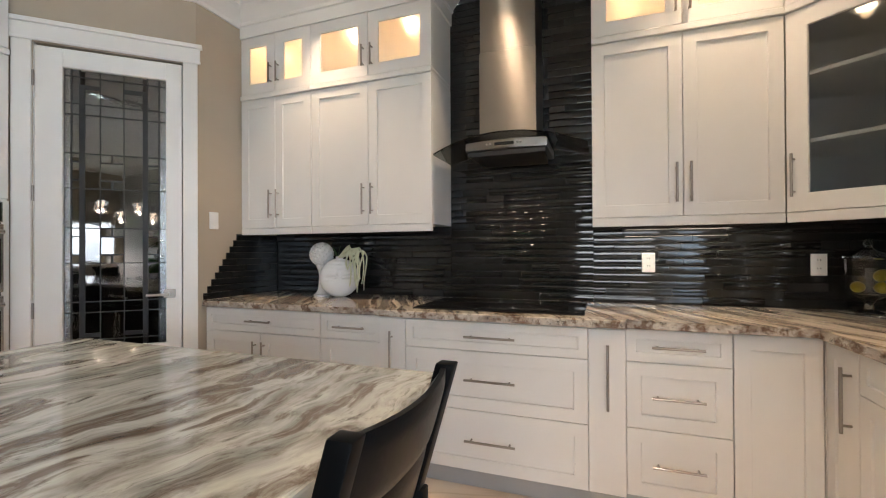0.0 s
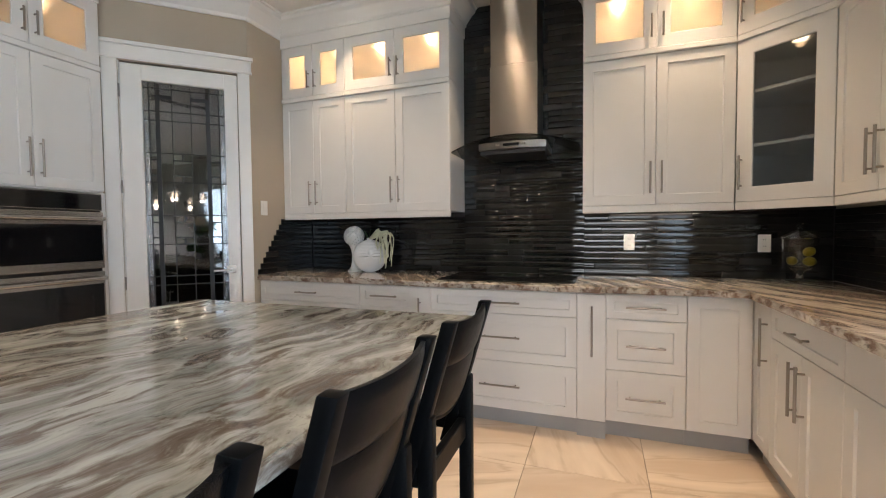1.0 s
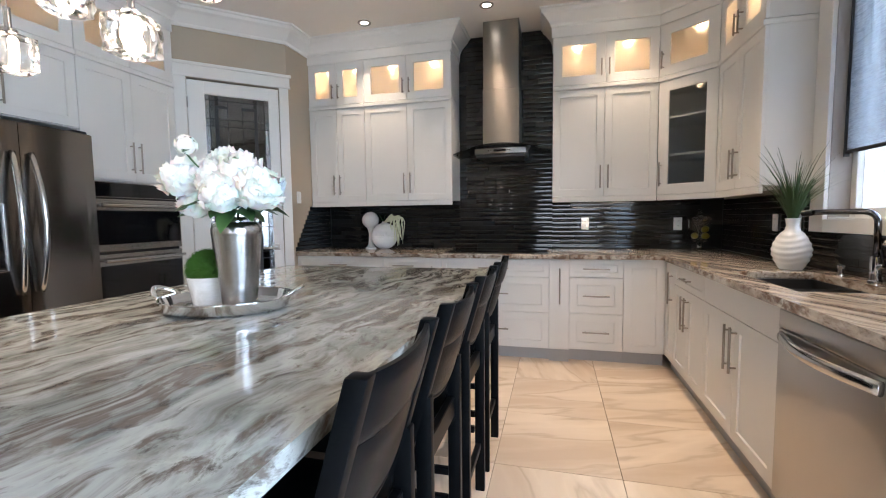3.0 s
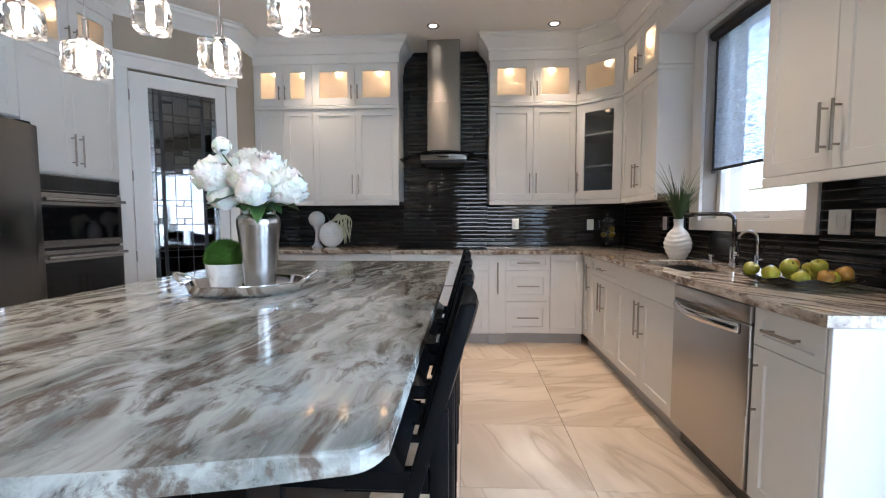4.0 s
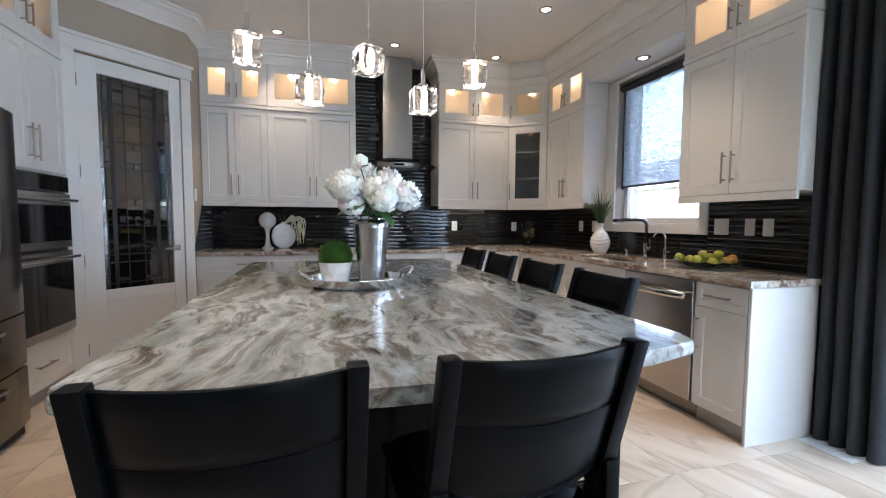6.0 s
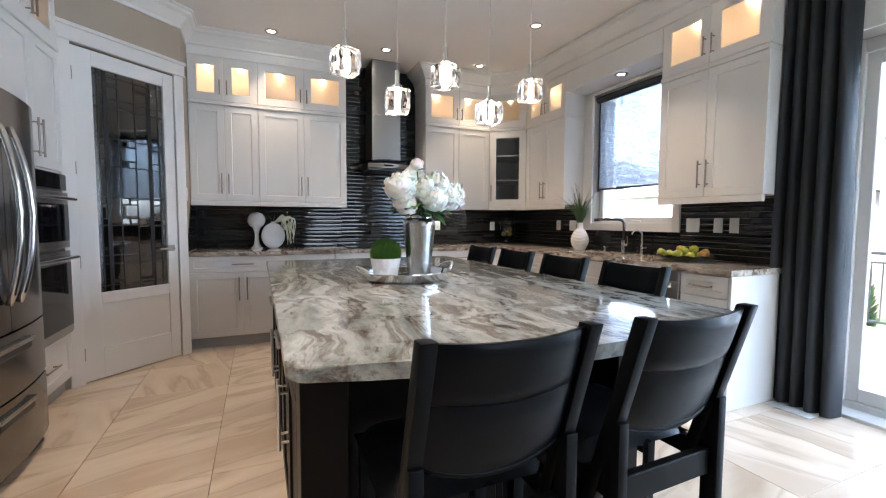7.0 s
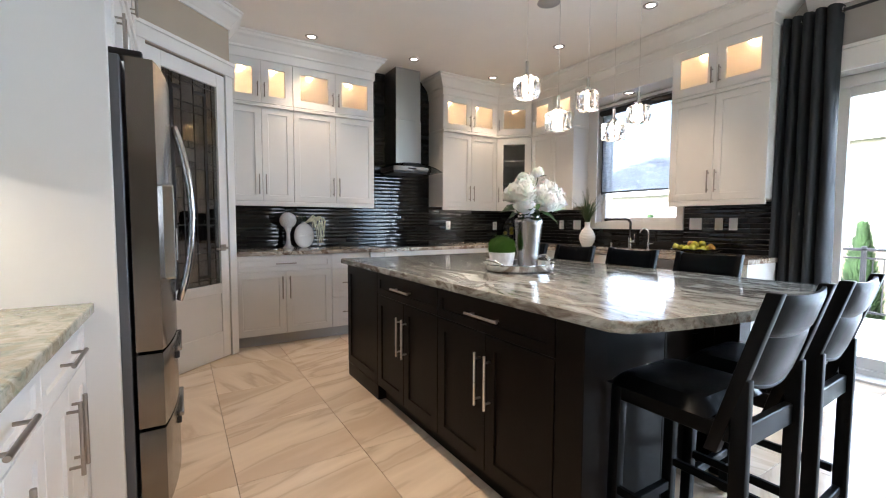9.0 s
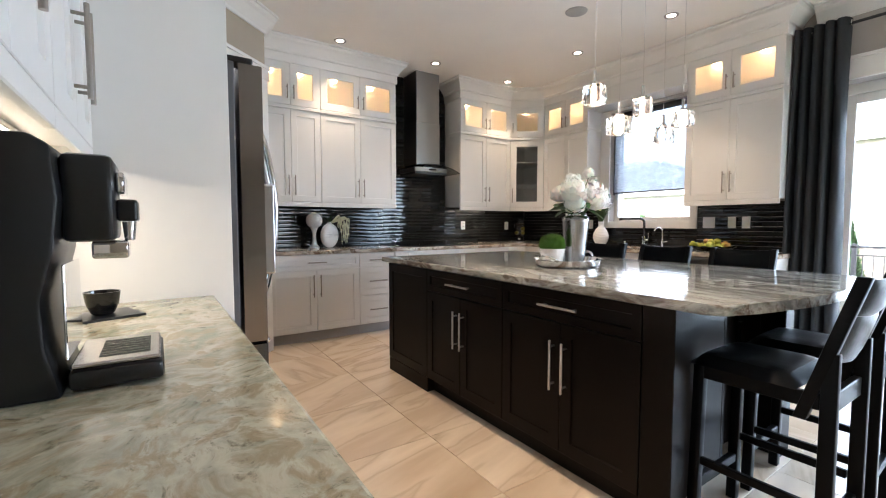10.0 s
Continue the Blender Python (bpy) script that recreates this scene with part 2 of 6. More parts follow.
APPLE = painted("green_apple_skin", (0.36, 0.345, 0.035), 0.25, 0.35, 12, 0.02)
REDAPPLE = painted("red_yellow_apple_skin", (0.42, 0.22, 0.04), 0.25, 0.5, 9, 0.02)
STEM = material("brown_stem", (0.10, 0.06, 0.03), 0.7)

# ---- mesh tools ----
def box(bm, x0, y0, z0, x1, y1, z1, bevel=0.0, segments=1):
    """A box with edges rounded by bevel, added to bm."""
    vs = [bm.verts.new((x, y, z)) for z in (z0, z1) for x, y in ((x0, y0), (x1, y0), (x1, y1), (x0, y1))]
    quads = ((3, 2, 1, 0), (4, 5, 6, 7), (0, 1, 5, 4), (1, 2, 6, 5), (2, 3, 7, 6), (3, 0, 4, 7))
    fs = [bm.faces.new([vs[i] for i in q]) for q in quads]
    if bevel:
        es = list({e for f in fs for e in f.edges})
        bmesh.ops.bevel(bm, geom=es, offset=bevel, segments=segments, affect="EDGES", profile=0.5)
    return bm


def prism(bm, outline, z0, z1, bevel=0.0, segments=2):
    """An upright prism over a plan outline."""
    lo = [bm.verts.new((x, y, z0)) for x, y in outline]
    hi = [bm.verts.new((x, y, z1)) for x, y in outline]
    n = len(outline)
    caps = [bm.faces.new(lo[::-1]), bm.faces.new(hi)]
    for i in range(n):
        bm.faces.new((lo[i], lo[(i + 1) % n], hi[(i + 1) % n], hi[i]))
    if bevel:
        es = [e for f in caps for e in f.edges]
        bmesh.ops.bevel(bm, geom=es, offset=bevel, segments=segments, affect="EDGES", profile=0.5)
    bmesh.ops.recalc_face_normals(bm, faces=bm.faces)
    return bm


def rod(bm, a, b, r, r2=None, sides=10):
    """A round bar from a to b."""
    a, b = Vector(a), Vector(b)
    d = b - a
    m = Matrix.Translation((a + b) / 2) @ d.to_track_quat("Z", "Y").to_matrix().to_4x4()
    bmesh.ops.create_cone(bm, cap_ends=True, segments=sides, radius1=r, radius2=r if r2 is None else r2, depth=d.length, matrix=m)
    return bm


def beam(bm, a, b, w, d):
    """A bar of rectangular section from a to b (w across x, d across y at its ends)."""
    vs = []
    for p in (a, b):
        vs += [bm.verts.new((p[0] + sx * w / 2, p[1] + sy * d / 2, p[2])) for sx, sy in ((-1, -1), (1, -1), (1, 1), (-1, 1))]
    fs = [bm.faces.new([vs[i] for i in q]) for q in ((3, 2, 1, 0), (4, 5, 6, 7), (0, 1, 5, 4), (1, 2, 6, 5), (2, 3, 7, 6), (3, 0, 4, 7))]
    bmesh.ops.recalc_face_normals(bm, faces=fs)
    bmesh.ops.bevel(bm, geom=list({e for f in fs for e in f.edges}), offset=min(w, d) * 0.12, segments=2, affect="EDGES", profile=0.5)
    return bm


def lathe(bm, profile, sides=32, centre=(0, 0, 0)):
    """A turned body from (radius, height) pairs."""
    rings = []
    for r, z in profile:
        if r < 1e-5:
            rings.append([bm.verts.new((centre[0], centre[1], centre[2] + z))])
        else:
            rings.append([bm.verts.new((centre[0] + r * math.cos(2 * math.pi * i / sides), centre[1] + r * math.sin(2 * math.pi * i / sides), centre[2] + z)) for i in range(sides)])
    for a, b in zip(rings, rings[1:]):
        for i in range(sides):
            j = (i + 1) % sides
            loop = [a[i % len(a)], a[j % len(a)], b[j % len(b)], b[i % len(b)]]
            loop = list(dict.fromkeys(loop))
            if len(loop) > 2:
                bm.faces.new(loop)
    bmesh.ops.recalc_face_normals(bm, faces=bm.faces)
    return bm


def tube(bm, points, r, sides=10, taper=1.0):
    """A round pipe through points, its radius falling to r * taper at the end."""
    pts = [Vector(p) for p in points]
    rings = []
    for i, p in enumerate(pts):
        d = (pts[min(i + 1, len(pts) - 1)] - pts[max(i - 1, 0)]).normalized()
        q = d.to_track_quat("Z", "Y").to_matrix()
        rr = r * (1 + (taper - 1) * i / (len(pts) - 1))
        rings.append([bm.verts.new(p + q @ Vector((rr * math.cos(2 * math.pi * k / sides), rr * math.sin(2 * math.pi * k / sides), 0))) for k in range(sides)])
    for a, b in zip(rings, rings[1:]):
        off = min(range(sides), key=lambda s: (a[0].co - b[s].co).length)
        for k in range(sides):
            bm.faces.new((a[k], a[(k + 1) % sides], b[(k + 1 + off) % sides], b[(k + off) % sides]))
    bm.faces.new(rings[0][::-1])
    bm.faces.new(rings[-1])
    bmesh.ops.recalc_face_normals(bm, faces=bm.faces)
    return bm


def sweep(bm, profile, path, closed=False):
    """A moulding: (out, up) profile run along a plan path, mitred at its corners; out is to the right of the way."""
    n = len(path)
    rings = []
    for i, p in enumerate(path):
        p = Vector(p)
        d0 = (p - Vector(path[i - 1])).normalized() if i or closed else None
        d1 = (Vector(path[(i + 1) % n]) - p).normalized() if i < n - 1 or closed else None
        d0, d1 = d0 or d1, d1 or d0
        n0, n1 = Vector((d0.y, -d0.x)), Vector((d1.y, -d1.x))
        mid = (n0 + n1).normalized()
        k = 1 / max(0.3, mid.dot(n0))
        rings.append([bm.verts.new((p.x + mid.x * o * k, p.y + mid.y * o * k, z)) for o, z in profile])
    m = len(profile)
    for a, b in zip(rings, rings[1:]):
        for i in range(m):
            bm.faces.new((a[i], b[i], b[(i + 1) % m], a[(i + 1) % m]))
    bm.faces.new(rings[0])
    bm.faces.new(rings[-1][::-1])
    bmesh.ops.recalc_face_normals(bm, faces=bm.faces)
    return bm


def blob(bm, centre, size, level=2, rough=0.0, freq=20.0):
    r = bmesh.ops.create_icosphere(bm, subdivisions=level, radius=1)
    for v in r["verts"]:
        k = 1 + rough * noise.noise(v.co * freq + Vector(centre) * 13)
        v.co = Vector((v.co.x * size[0] * k, v.co.y * size[1] * k, v.co.z * size[2] * k)) + Vector(centre)
    return bm


def part(name, bm, material_, parent=None, label="", smooth=False):
    """Links bm as one mesh object, under parent if there is one."""
    me = bpy.data.meshes.new(name)
    bm.to_mesh(me)
    bm.free()
    me.materials.append(material_)
    if smooth:
        me.polygons.foreach_set("use_smooth", [True] * len(me.polygons))
        if smooth == "auto":
            me.set_sharp_from_angle(angle=radians(35))
    ob = new(name, me)
    ob.parent = parent
    return tagged(ob, label)


def thing(name, m, label, category, group="", kind=""):
    """An Empty at a thing's base, for its parts."""
    ob = new(name)
    ob.empty_display_size = 0.1
    ob.matrix_world = m
    return tagged(ob, label, category, group, kind)


def structure(name, bm, material_, label, category, smooth=False):
    return tagged(part(name, bm, material_, smooth=smooth), label, category, kind="structure")


B = bmesh.new

# ---- the large structure ----
CEIL_Z = 3.035
HOOD_Y, WIN_X, LEFT_X, REAR_Y = 3.175, 1.765, -3.50, -5.60
SILL_Z, HEAD_Z = 1.20, 2.56
WY0, WY1 = 0.64, 1.64
PY0, PY1, P_TOP = -3.05, -0.47, 2.36

structure("ground", box(B(), -60, -60, -1.3, 60, 60, -1.2), painted("lawn", (0.06, 0.10, 0.03), 0.9, 0.3, 5, 0.5), "mown green lawn round the house", "ground")
bm = B()
box(bm, LEFT_X, REAR_Y, -0.25, 2.06, 4.2, -0.012)
floor = structure("floor", bm, FLOORGROUT, "cream veined porcelain tile floor with thin joints", "floor")
bm = B()
box(bm, LEFT_X - 0.3, REAR_Y - 0.3, CEIL_Z, 2.1, 4.3, CEIL_Z + 0.2)
structure("ceiling", bm, CEIL, "smooth warm white painted ceiling", "ceiling")
structure("wall_north", box(B(), -2.30, HOOD_Y, 0, 2.05, HOOD_Y + 0.15, CEIL_Z), GROUT, "kitchen wall behind black strip tile", "wall")

# window wall: pieces round the sink window and the patio door
bm = B()
T = 2.05
box(bm, WIN_X, WY1, 0, T, HOOD_Y - 0.002, CEIL_Z)
box(bm, WIN_X, WY0, 0, T, WY1, SILL_Z)
box(bm, WIN_X, WY0, HEAD_Z, T, WY1, CEIL_Z)
box(bm, WIN_X, PY1, 0, T, WY0, CEIL_Z)
box(bm, WIN_X, PY0, P_TOP, T, PY1, CEIL_Z)
box(bm, WIN_X, REAR_Y, 0, T, PY0, CEIL_Z)
structure("wall_east", bm, GREYWALL, "grey painted wall with window and patio door", "wall")

bm = B()
box(bm, LEFT_X - 0.15, REAR_Y, 0, LEFT_X, 1.80, CEIL_Z)
structure("wall_west", bm, BEIGE, "beige painted wall behind the cabinets", "wall")
# rear wall with a tall window
bm = B()
RX0, RX1, RZ0, RZ1 = -0.25, 1.58, 0.95, 1.95
box(bm, LEFT_X, REAR_Y - 0.15, 0, RX0, REAR_Y, CEIL_Z)
box(bm, RX1, REAR_Y - 0.15, 0, T, REAR_Y, CEIL_Z)
box(bm, RX0, REAR_Y - 0.15, 0, RX1, REAR_Y, RZ0)
box(bm, RX0, REAR_Y - 0.15, RZ1, RX1, REAR_Y, CEIL_Z)
structure("wall_south", bm, BEIGE, "beige painted wall with a window", "wall")
bm = B()
for x in (RX0, (RX0 + RX1) / 2 - 0.03, RX1 - 0.06):
    box(bm, x, REAR_Y - 0.11, RZ0, x + 0.06, REAR_Y - 0.04, RZ1)
for z in (RZ0, RZ1 - 0.06):
    box(bm, RX0 + 0.002, REAR_Y - 0.105, z, RX1 - 0.002, REAR_Y - 0.045, z + 0.06)
structure("window_2", bm, TRIM, "white framed window in the far dining wall", "window")

# pantry corner: beige return wall, angled wall with a doorway, dark pantry behind
RET_X = -2.185
A, C = Vector((-2.86, 1.775)), Vector((RET_X, 2.425))
ALONG = (C - A).normalized()
NORM = Vector((ALONG.y, -ALONG.x))
SPAN = (C - A).length
ANGLE = math.degrees(math.atan2(ALONG.y, ALONG.x))
DIAG = pose(A.x, A.y, 0, 0, 0, ANGLE)
D0, D1, D_TOP = 0.115, 0.862, 2.46
structure("wall_return", box(B(), RET_X - 0.12, 2.425, 0, RET_X, HOOD_Y - 0.002, CEIL_Z), BEIGE, "short beige painted wall beside the cabinets", "wall")
bm = B()
box(bm, -0.02, 0.001, 0, D0, 0.12, CEIL_Z)
box(bm, D1, 0.001, 0, SPAN, 0.12, CEIL_Z)
box(bm, D0, 0.001, D_TOP, D1, 0.12, CEIL_Z)
w = structure("wall_pantry", bm, BEIGE, "angled beige wall round the pantry door", "wall")
w.matrix_world = DIAG
# pantry walls added behind the door glass, coloured dark as if unlit
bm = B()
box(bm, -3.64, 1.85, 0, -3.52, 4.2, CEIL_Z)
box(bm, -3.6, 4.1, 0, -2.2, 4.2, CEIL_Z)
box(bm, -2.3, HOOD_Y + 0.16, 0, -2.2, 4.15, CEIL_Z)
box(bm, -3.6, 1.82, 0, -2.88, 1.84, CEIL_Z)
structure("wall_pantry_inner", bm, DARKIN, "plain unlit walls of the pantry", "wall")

# crown moulding: (out, up) from a frieze to the ceiling
Zt = CEIL_Z - 0.001
CROWN = [(0.0, Zt - 0.235), (0.012, Zt - 0.235), (0.012, Zt - 0.15), (0.024, Zt - 0.145), (0.026, Zt - 0.125), (0.045, Zt - 0.10), (0.075, Zt - 0.062), (0.098, Zt - 0.045), (0.104, Zt - 0.02), (0.118, Zt - 0.016), (0.118, Zt), (0.0, Zt)]
WCROWN = [(0.0, Zt - 0.16), (0.014, Zt - 0.16), (0.018, Zt - 0.135), (0.045, Zt - 0.10), (0.075, Zt - 0.062), (0.098, Zt - 0.045), (0.104, Zt - 0.02), (0.118, Zt - 0.016), (0.118, Zt), (0.0, Zt)]
UY, UX, TX = 2.80, 1.478, -2.815
XL0, XL1, XR0, XR1, DG = RET_X + 0.004, -0.672, 0.262, 1.127, 2.50
structure("crown_left", sweep(B(), CROWN, [(TX, 0.045), (TX, 1.765)]), TRIM, "white crown moulding above the tall cabinets", "crown moulding")
structure("crown_pantry", sweep(B(), WCROWN, [(A.x + 0.0, A.y), (C.x, C.y), (RET_X, UY - 0.02)]), TRIM, "white crown moulding above the pantry door", "crown moulding")
structure("crown_hood_left", sweep(B(), CROWN, [(XL0, UY), (XL1, UY), (XL1, HOOD_Y - 0.012)]), TRIM, "white crown moulding with a mitred return", "crown moulding")
structure("crown_hood_right", sweep(B(), CROWN, [(XR0, HOOD_Y - 0.012), (XR0, UY), (XR1, UY), (UX, DG), (UX, -0.245), (WIN_X - 0.002, -0.245)]), TRIM, "white crown moulding round the corner cabinets", "crown moulding")
structure("crown_east", sweep(B(), WCROWN, [(WIN_X, -0.37), (WIN_X, REAR_Y + 0.002)]), TRIM, "white crown moulding above the patio door", "crown moulding")
structure("baseboard", box(B(), WIN_X - 0.016, PY1 + 0.10, 0, WIN_X - 0.001, -0.245, 0.13, 0.003), TRIM, "white painted baseboard by the patio door", "baseboard")

# ---- cabinets ----
def shaker(x0, x1, z0, z1, rail=0.062, recess=0.009, t=0.02, flat=False):
    """A frame-and-panel front in the plane y = 0, facing -y."""
    bm = B()
    g = 0.0015
    x0, x1, z0, z1 = x0 + g, x1 - g, z0 + g, z1 - g
    if flat:
        return box(bm, x0, 0, z0, x1, t, z1, 0.002)
    def ring(i, y):
        return [bm.verts.new(p) for p in ((x0 + i, y, z0 + i), (x1 - i, y, z0 + i), (x1 - i, y, z1 - i), (x0 + i, y, z1 - i))]
    rings = [ring(0, t), ring(0, 0.002), ring(0.002, 0), ring(rail, 0), ring(rail + 0.003, recess)]
    for a, b in zip(rings, rings[1:]):
        for i in range(4):
            bm.faces.new((a[i], a[(i + 1) % 4], b[(i + 1) % 4], b[i]))
    bm.faces.new(rings[-1])
    bm.faces.new(rings[0][::-1])
    bmesh.ops.recalc_face_normals(bm, faces=bm.faces)
    return bm


def sash(x0, x1, z0, z1, rail=0.062, t=0.02):
    """An open door frame for a pane."""
    bm = B()
    g = 0.0015
    x0, x1, z0, z1 = x0 + g, x1 - g, z0 + g, z1 - g
    def ring(i, y):
        return [bm.verts.new(p) for p in ((x0 + i, y, z0 + i), (x1 - i, y, z0 + i), (x1 - i, y, z1 - i), (x0 + i, y, z1 - i))]
    rings = [ring(0, t), ring(0, 0.002), ring(0.002, 0), ring(rail - 0.003, 0), ring(rail, 0.004), ring(rail, t)]
    for a, b in zip(rings, rings[1:] + rings[:1]):
        for i in range(4):
            bm.faces.new((a[i], a[(i + 1) % 4], b[(i + 1) % 4], b[i]))
    bmesh.ops.recalc_face_normals(bm, faces=bm.faces)
    return bm


def handle_mesh(a, b, r=0.0062):
    """A round bar pull on two posts, standing off the plane y = 0."""
    bm = B()
    a, b = Vector(a), Vector(b)
    off = Vector((0, -0.032, 0))
    rod(bm, a + off, b + off, r, sides=12)
    for k in (0.12, 0.88):
        p = a.lerp(b, k)
        rod(bm, p + Vector((0, 0.001, 0)), p + off, r * 0.8, sides=8)
    return bm


def front(cab, kind, x0, x1, z0, z1, handle=None, mat=None, metal=None, rail=0.062):
    """One door, drawer front or glass door on cab, with its pull. handle: ('h', length) or ('v', x, z0, z1)."""
    mat, metal = mat or WHITE, metal or NICKEL
    if kind in ("glass", "frost"):
        door = part("door", sash(x0, x1, z0, z1, rail), mat, cab)
        bm = box(B(), x0 + rail - 0.004, 0.009, z0 + rail - 0.004, x1 - rail + 0.004, 0.013, z1 - rail + 0.004)
        pane = part("pane", bm, LITGLASS if kind == "glass" else FROSTGLASS, door, "lightly frosted glass pane" if kind == "glass" else "grey frosted glass pane")
        pane.visible_shadow = kind == "glass"
    else:
        low = z1 - z0 < 0.2
        door = part("drawer_front" if kind == "drawer" else "door", shaker(x0, x1, z0, z1, 0.042 if low else rail, flat=kind == "flat"), mat, cab)
    if handle:
        if handle[0] == "h":
            c, z = (x0 + x1) / 2, (z0 + z1) / 2 if len(handle) < 3 else handle[2]
            bm = handle_mesh((c - handle[1] / 2, 0, z), (c + handle[1] / 2, 0, z))
        else:
            bm = handle_mesh((handle[1], 0, handle[2]), (handle[1], 0, handle[3]))
        part("handle", bm, metal, door, "satin nickel bar handle", smooth="auto")
    return door


def hollow(w, d, z0, z1, t=0.018, shelf=()):
    """An open-fronted carcass."""
    bm = B()
    box(bm, 0, 0.0205, z0, t, d, z1)
    box(bm, w - t, 0.0205, z0, w, d, z1)
    box(bm, t, d - 0.01, z0 + t, w - t, d - 0.001, z1 - t)
    box(bm, t, 0.0215, z0, w - t, d - 0.001, z0 + t)
    box(bm, t, 0.0215, z1 - t, w - t, d - 0.001, z1)
    for s in shelf:
        box(bm, t, 0.05, s, w - t, d - 0.011, s + 0.018)
    return bm


LITGLASS = clear_glass("lightly_frosted_glass", (0.95, 0.93, 0.90), 0.42, 1.25)
FROSTGLASS = clear_glass("frosted_cabinet_glass", (0.50, 0.52, 0.53), 0.16, 1.45)
GAP = 0.004


def puck(cab, x, y, z, power):
    part("puck_light", lathe(B(), [(0.0, 0.0), (0.032, 0.0), (0.036, 0.008), (0.036, 0.012), (0.0, 0.012)], 20, (x, y, z - 0.0125)), PUCK, cab, "small warm puck lamp", smooth="auto")
    lamp("cabinet_lamp", "POINT", cab.matrix_world @ pose(x, y, z - 0.03), power, WARM, radius=0.02)


LOW_Z0, LOW_Z1, LEDGE, TOP_Z0, TOP_Z1 = 1.405, 2.343, 2.378, 2.38, 2.80


def upper_unit(m, w, doors, d, label, handles, group, lights=True, top=True, right_open=False):
    """A wall cabinet: closed doors below, a ledge, lit glass doors above, a light rail under it."""
    cab = thing("wall_cabinet", m, label, "wall cabinet", group)
    part("carcass", box(B(), 0, 0.0205, LOW_Z0, w, d, LOW_Z1), WHITE, cab)
    part("light_rail", box(B(), 0, 0.0, LOW_Z0 - 0.047, w, 0.022, LOW_Z0 - 0.001, 0.003), WHITE, cab)
    part("ledge", box(B(), 0, -0.012, LOW_Z1 + 0.001, w, d, LEDGE, 0.004), WHITE, cab)
    part("upper_carcass", hollow(w, d, TOP_Z0, TOP_Z1 + 0.02), WHITE, cab, "white box lit from inside")
    xs = [0] + [w * k for k in doors] + [w]
    for i, (a, b) in enumerate(zip(xs, xs[1:])):
        side = handles[i]
        hx = b - 0.032 if side == "r" else a + 0.032
        front(cab, "door", a, b, LOW_Z0, LOW_Z1, ("v", hx, LOW_Z0 + 0.07, LOW_Z0 + 0.27))
        front(cab, "glass", a, b, TOP_Z0 + 0.002, TOP_Z1, ("v", hx, TOP_Z0 + 0.06, TOP_Z0 + 0.20), rail=0.076)
        puck(cab, (a + b) / 2, d * 0.55, TOP_Z1 + 0.001, 0.20)
    return cab


DEPTH_H, DEPTH_W = HOOD_Y - 0.012 - UY + 0.0, WIN_X - 0.012 - UX
g = "white wall cabinets"
w1 = -1.563 - XL0
upper_unit(pose(XL0, UY, 0), w1 - 0.001, [0.5], DEPTH_H, "white shaker wall cabinet with lit glass doors above", "rl", g)
upper_unit(pose(-1.563, UY, 0), XL1 + 1.563, [0.5], DEPTH_H, "white shaker wall cabinet with lit glass doors above", "rl", g)
upper_unit(pose(XR0, UY, 0), XR1 - XR0 - 0.001, [0.505], DEPTH_H, "white shaker wall cabinet beside the range hood", "rl", g)
upper_unit(pose(UX, DG - 0.001, 0, 0, 0, -90), DG - 1.775, [0.5], DEPTH_W, "white shaker wall cabinet beside the sink window", "rl", g)
upper_unit(pose(UX, 0.572, 0, 0, 0, -90), 0.572 + 0.245, [0.49], DEPTH_W, "white shaker wall cabinet between window and curtain", "rl", g)

# corner cabinet on the angle, with a frosted pane and shelves
dv = Vector((UX - XR1, DG - UY))
dl = dv.length - 0.002
cm = pose(XR1 + 0.001, UY, 0, 0, 0, math.degrees(math.atan2(dv.y, dv.x)))
cab = thing("corner_cabinet", cm, "white corner cabinet with grey frosted glass door", "wall cabinet", g)
inv = cm.inverted()
plan = [inv @ Vector(p) for p in ((XR1 + 0.001, UY + 0.018, 0), (UX - 0.003, DG + 0.02, 0), (WIN_X - 0.013, DG + 0.02, 0), (WIN_X - 0.013, HOOD_Y - 0.013, 0), (XR1 + 0.001, HOOD_Y - 0.013, 0))]
plan = [(p.x, max(p.y, 0.021)) for p in plan]
def shell(z0, z1, shelves):
    bm = B()
    for a, b in zip(plan[1:] + plan[:1], plan[2:] + plan[:2]):
        a, b = Vector(a), Vector(b)
        nrm = Vector((-(b - a).y, (b - a).x)).normalized() * 0.015
        if (b - a).length > 0.05 and not (abs(a.y - 0.021) < 0.002 and abs(b.y - 0.021) < 0.002):
            prism(bm, [a, b, b + nrm, a + nrm], z0, z1)
    for z in (z0, z1 - 0.018, *shelves):
        prism(bm, plan, z, z + 0.018)
    return bm
part("carcass", shell(LOW_Z0, LOW_Z1, (1.72, 2.03)), painted("grey_cabinet_inside", (0.5, 0.5, 0.48), 0.5), cab)
part("upper_carcass", shell(TOP_Z0, TOP_Z1 + 0.02, ()), WHITE, cab, "white box lit from inside")
part("light_rail", box(B(), 0, 0, LOW_Z0 - 0.047, dl, 0.022, LOW_Z0 - 0.001, 0.003), WHITE, cab)
part("ledge", box(B(), 0, -0.012, LOW_Z1 + 0.001, dl, 0.03, LEDGE, 0.004), WHITE, cab)
front(cab, "frost", 0, dl, LOW_Z0, LOW_Z1, ("v", 0.032, LOW_Z0 + 0.07, LOW_Z0 + 0.27), rail=0.085)
front(cab, "glass", 0, dl, TOP_Z0 + 0.002, TOP_Z1, ("v", 0.032, TOP_Z0 + 0.06, TOP_Z0 + 0.20), rail=0.085)
puck(cab, dl / 2, 0.2, TOP_Z1 + 0.001, 0.20)
puck(cab, dl / 2, 0.2, LOW_Z1 - 0.018, 0.006)

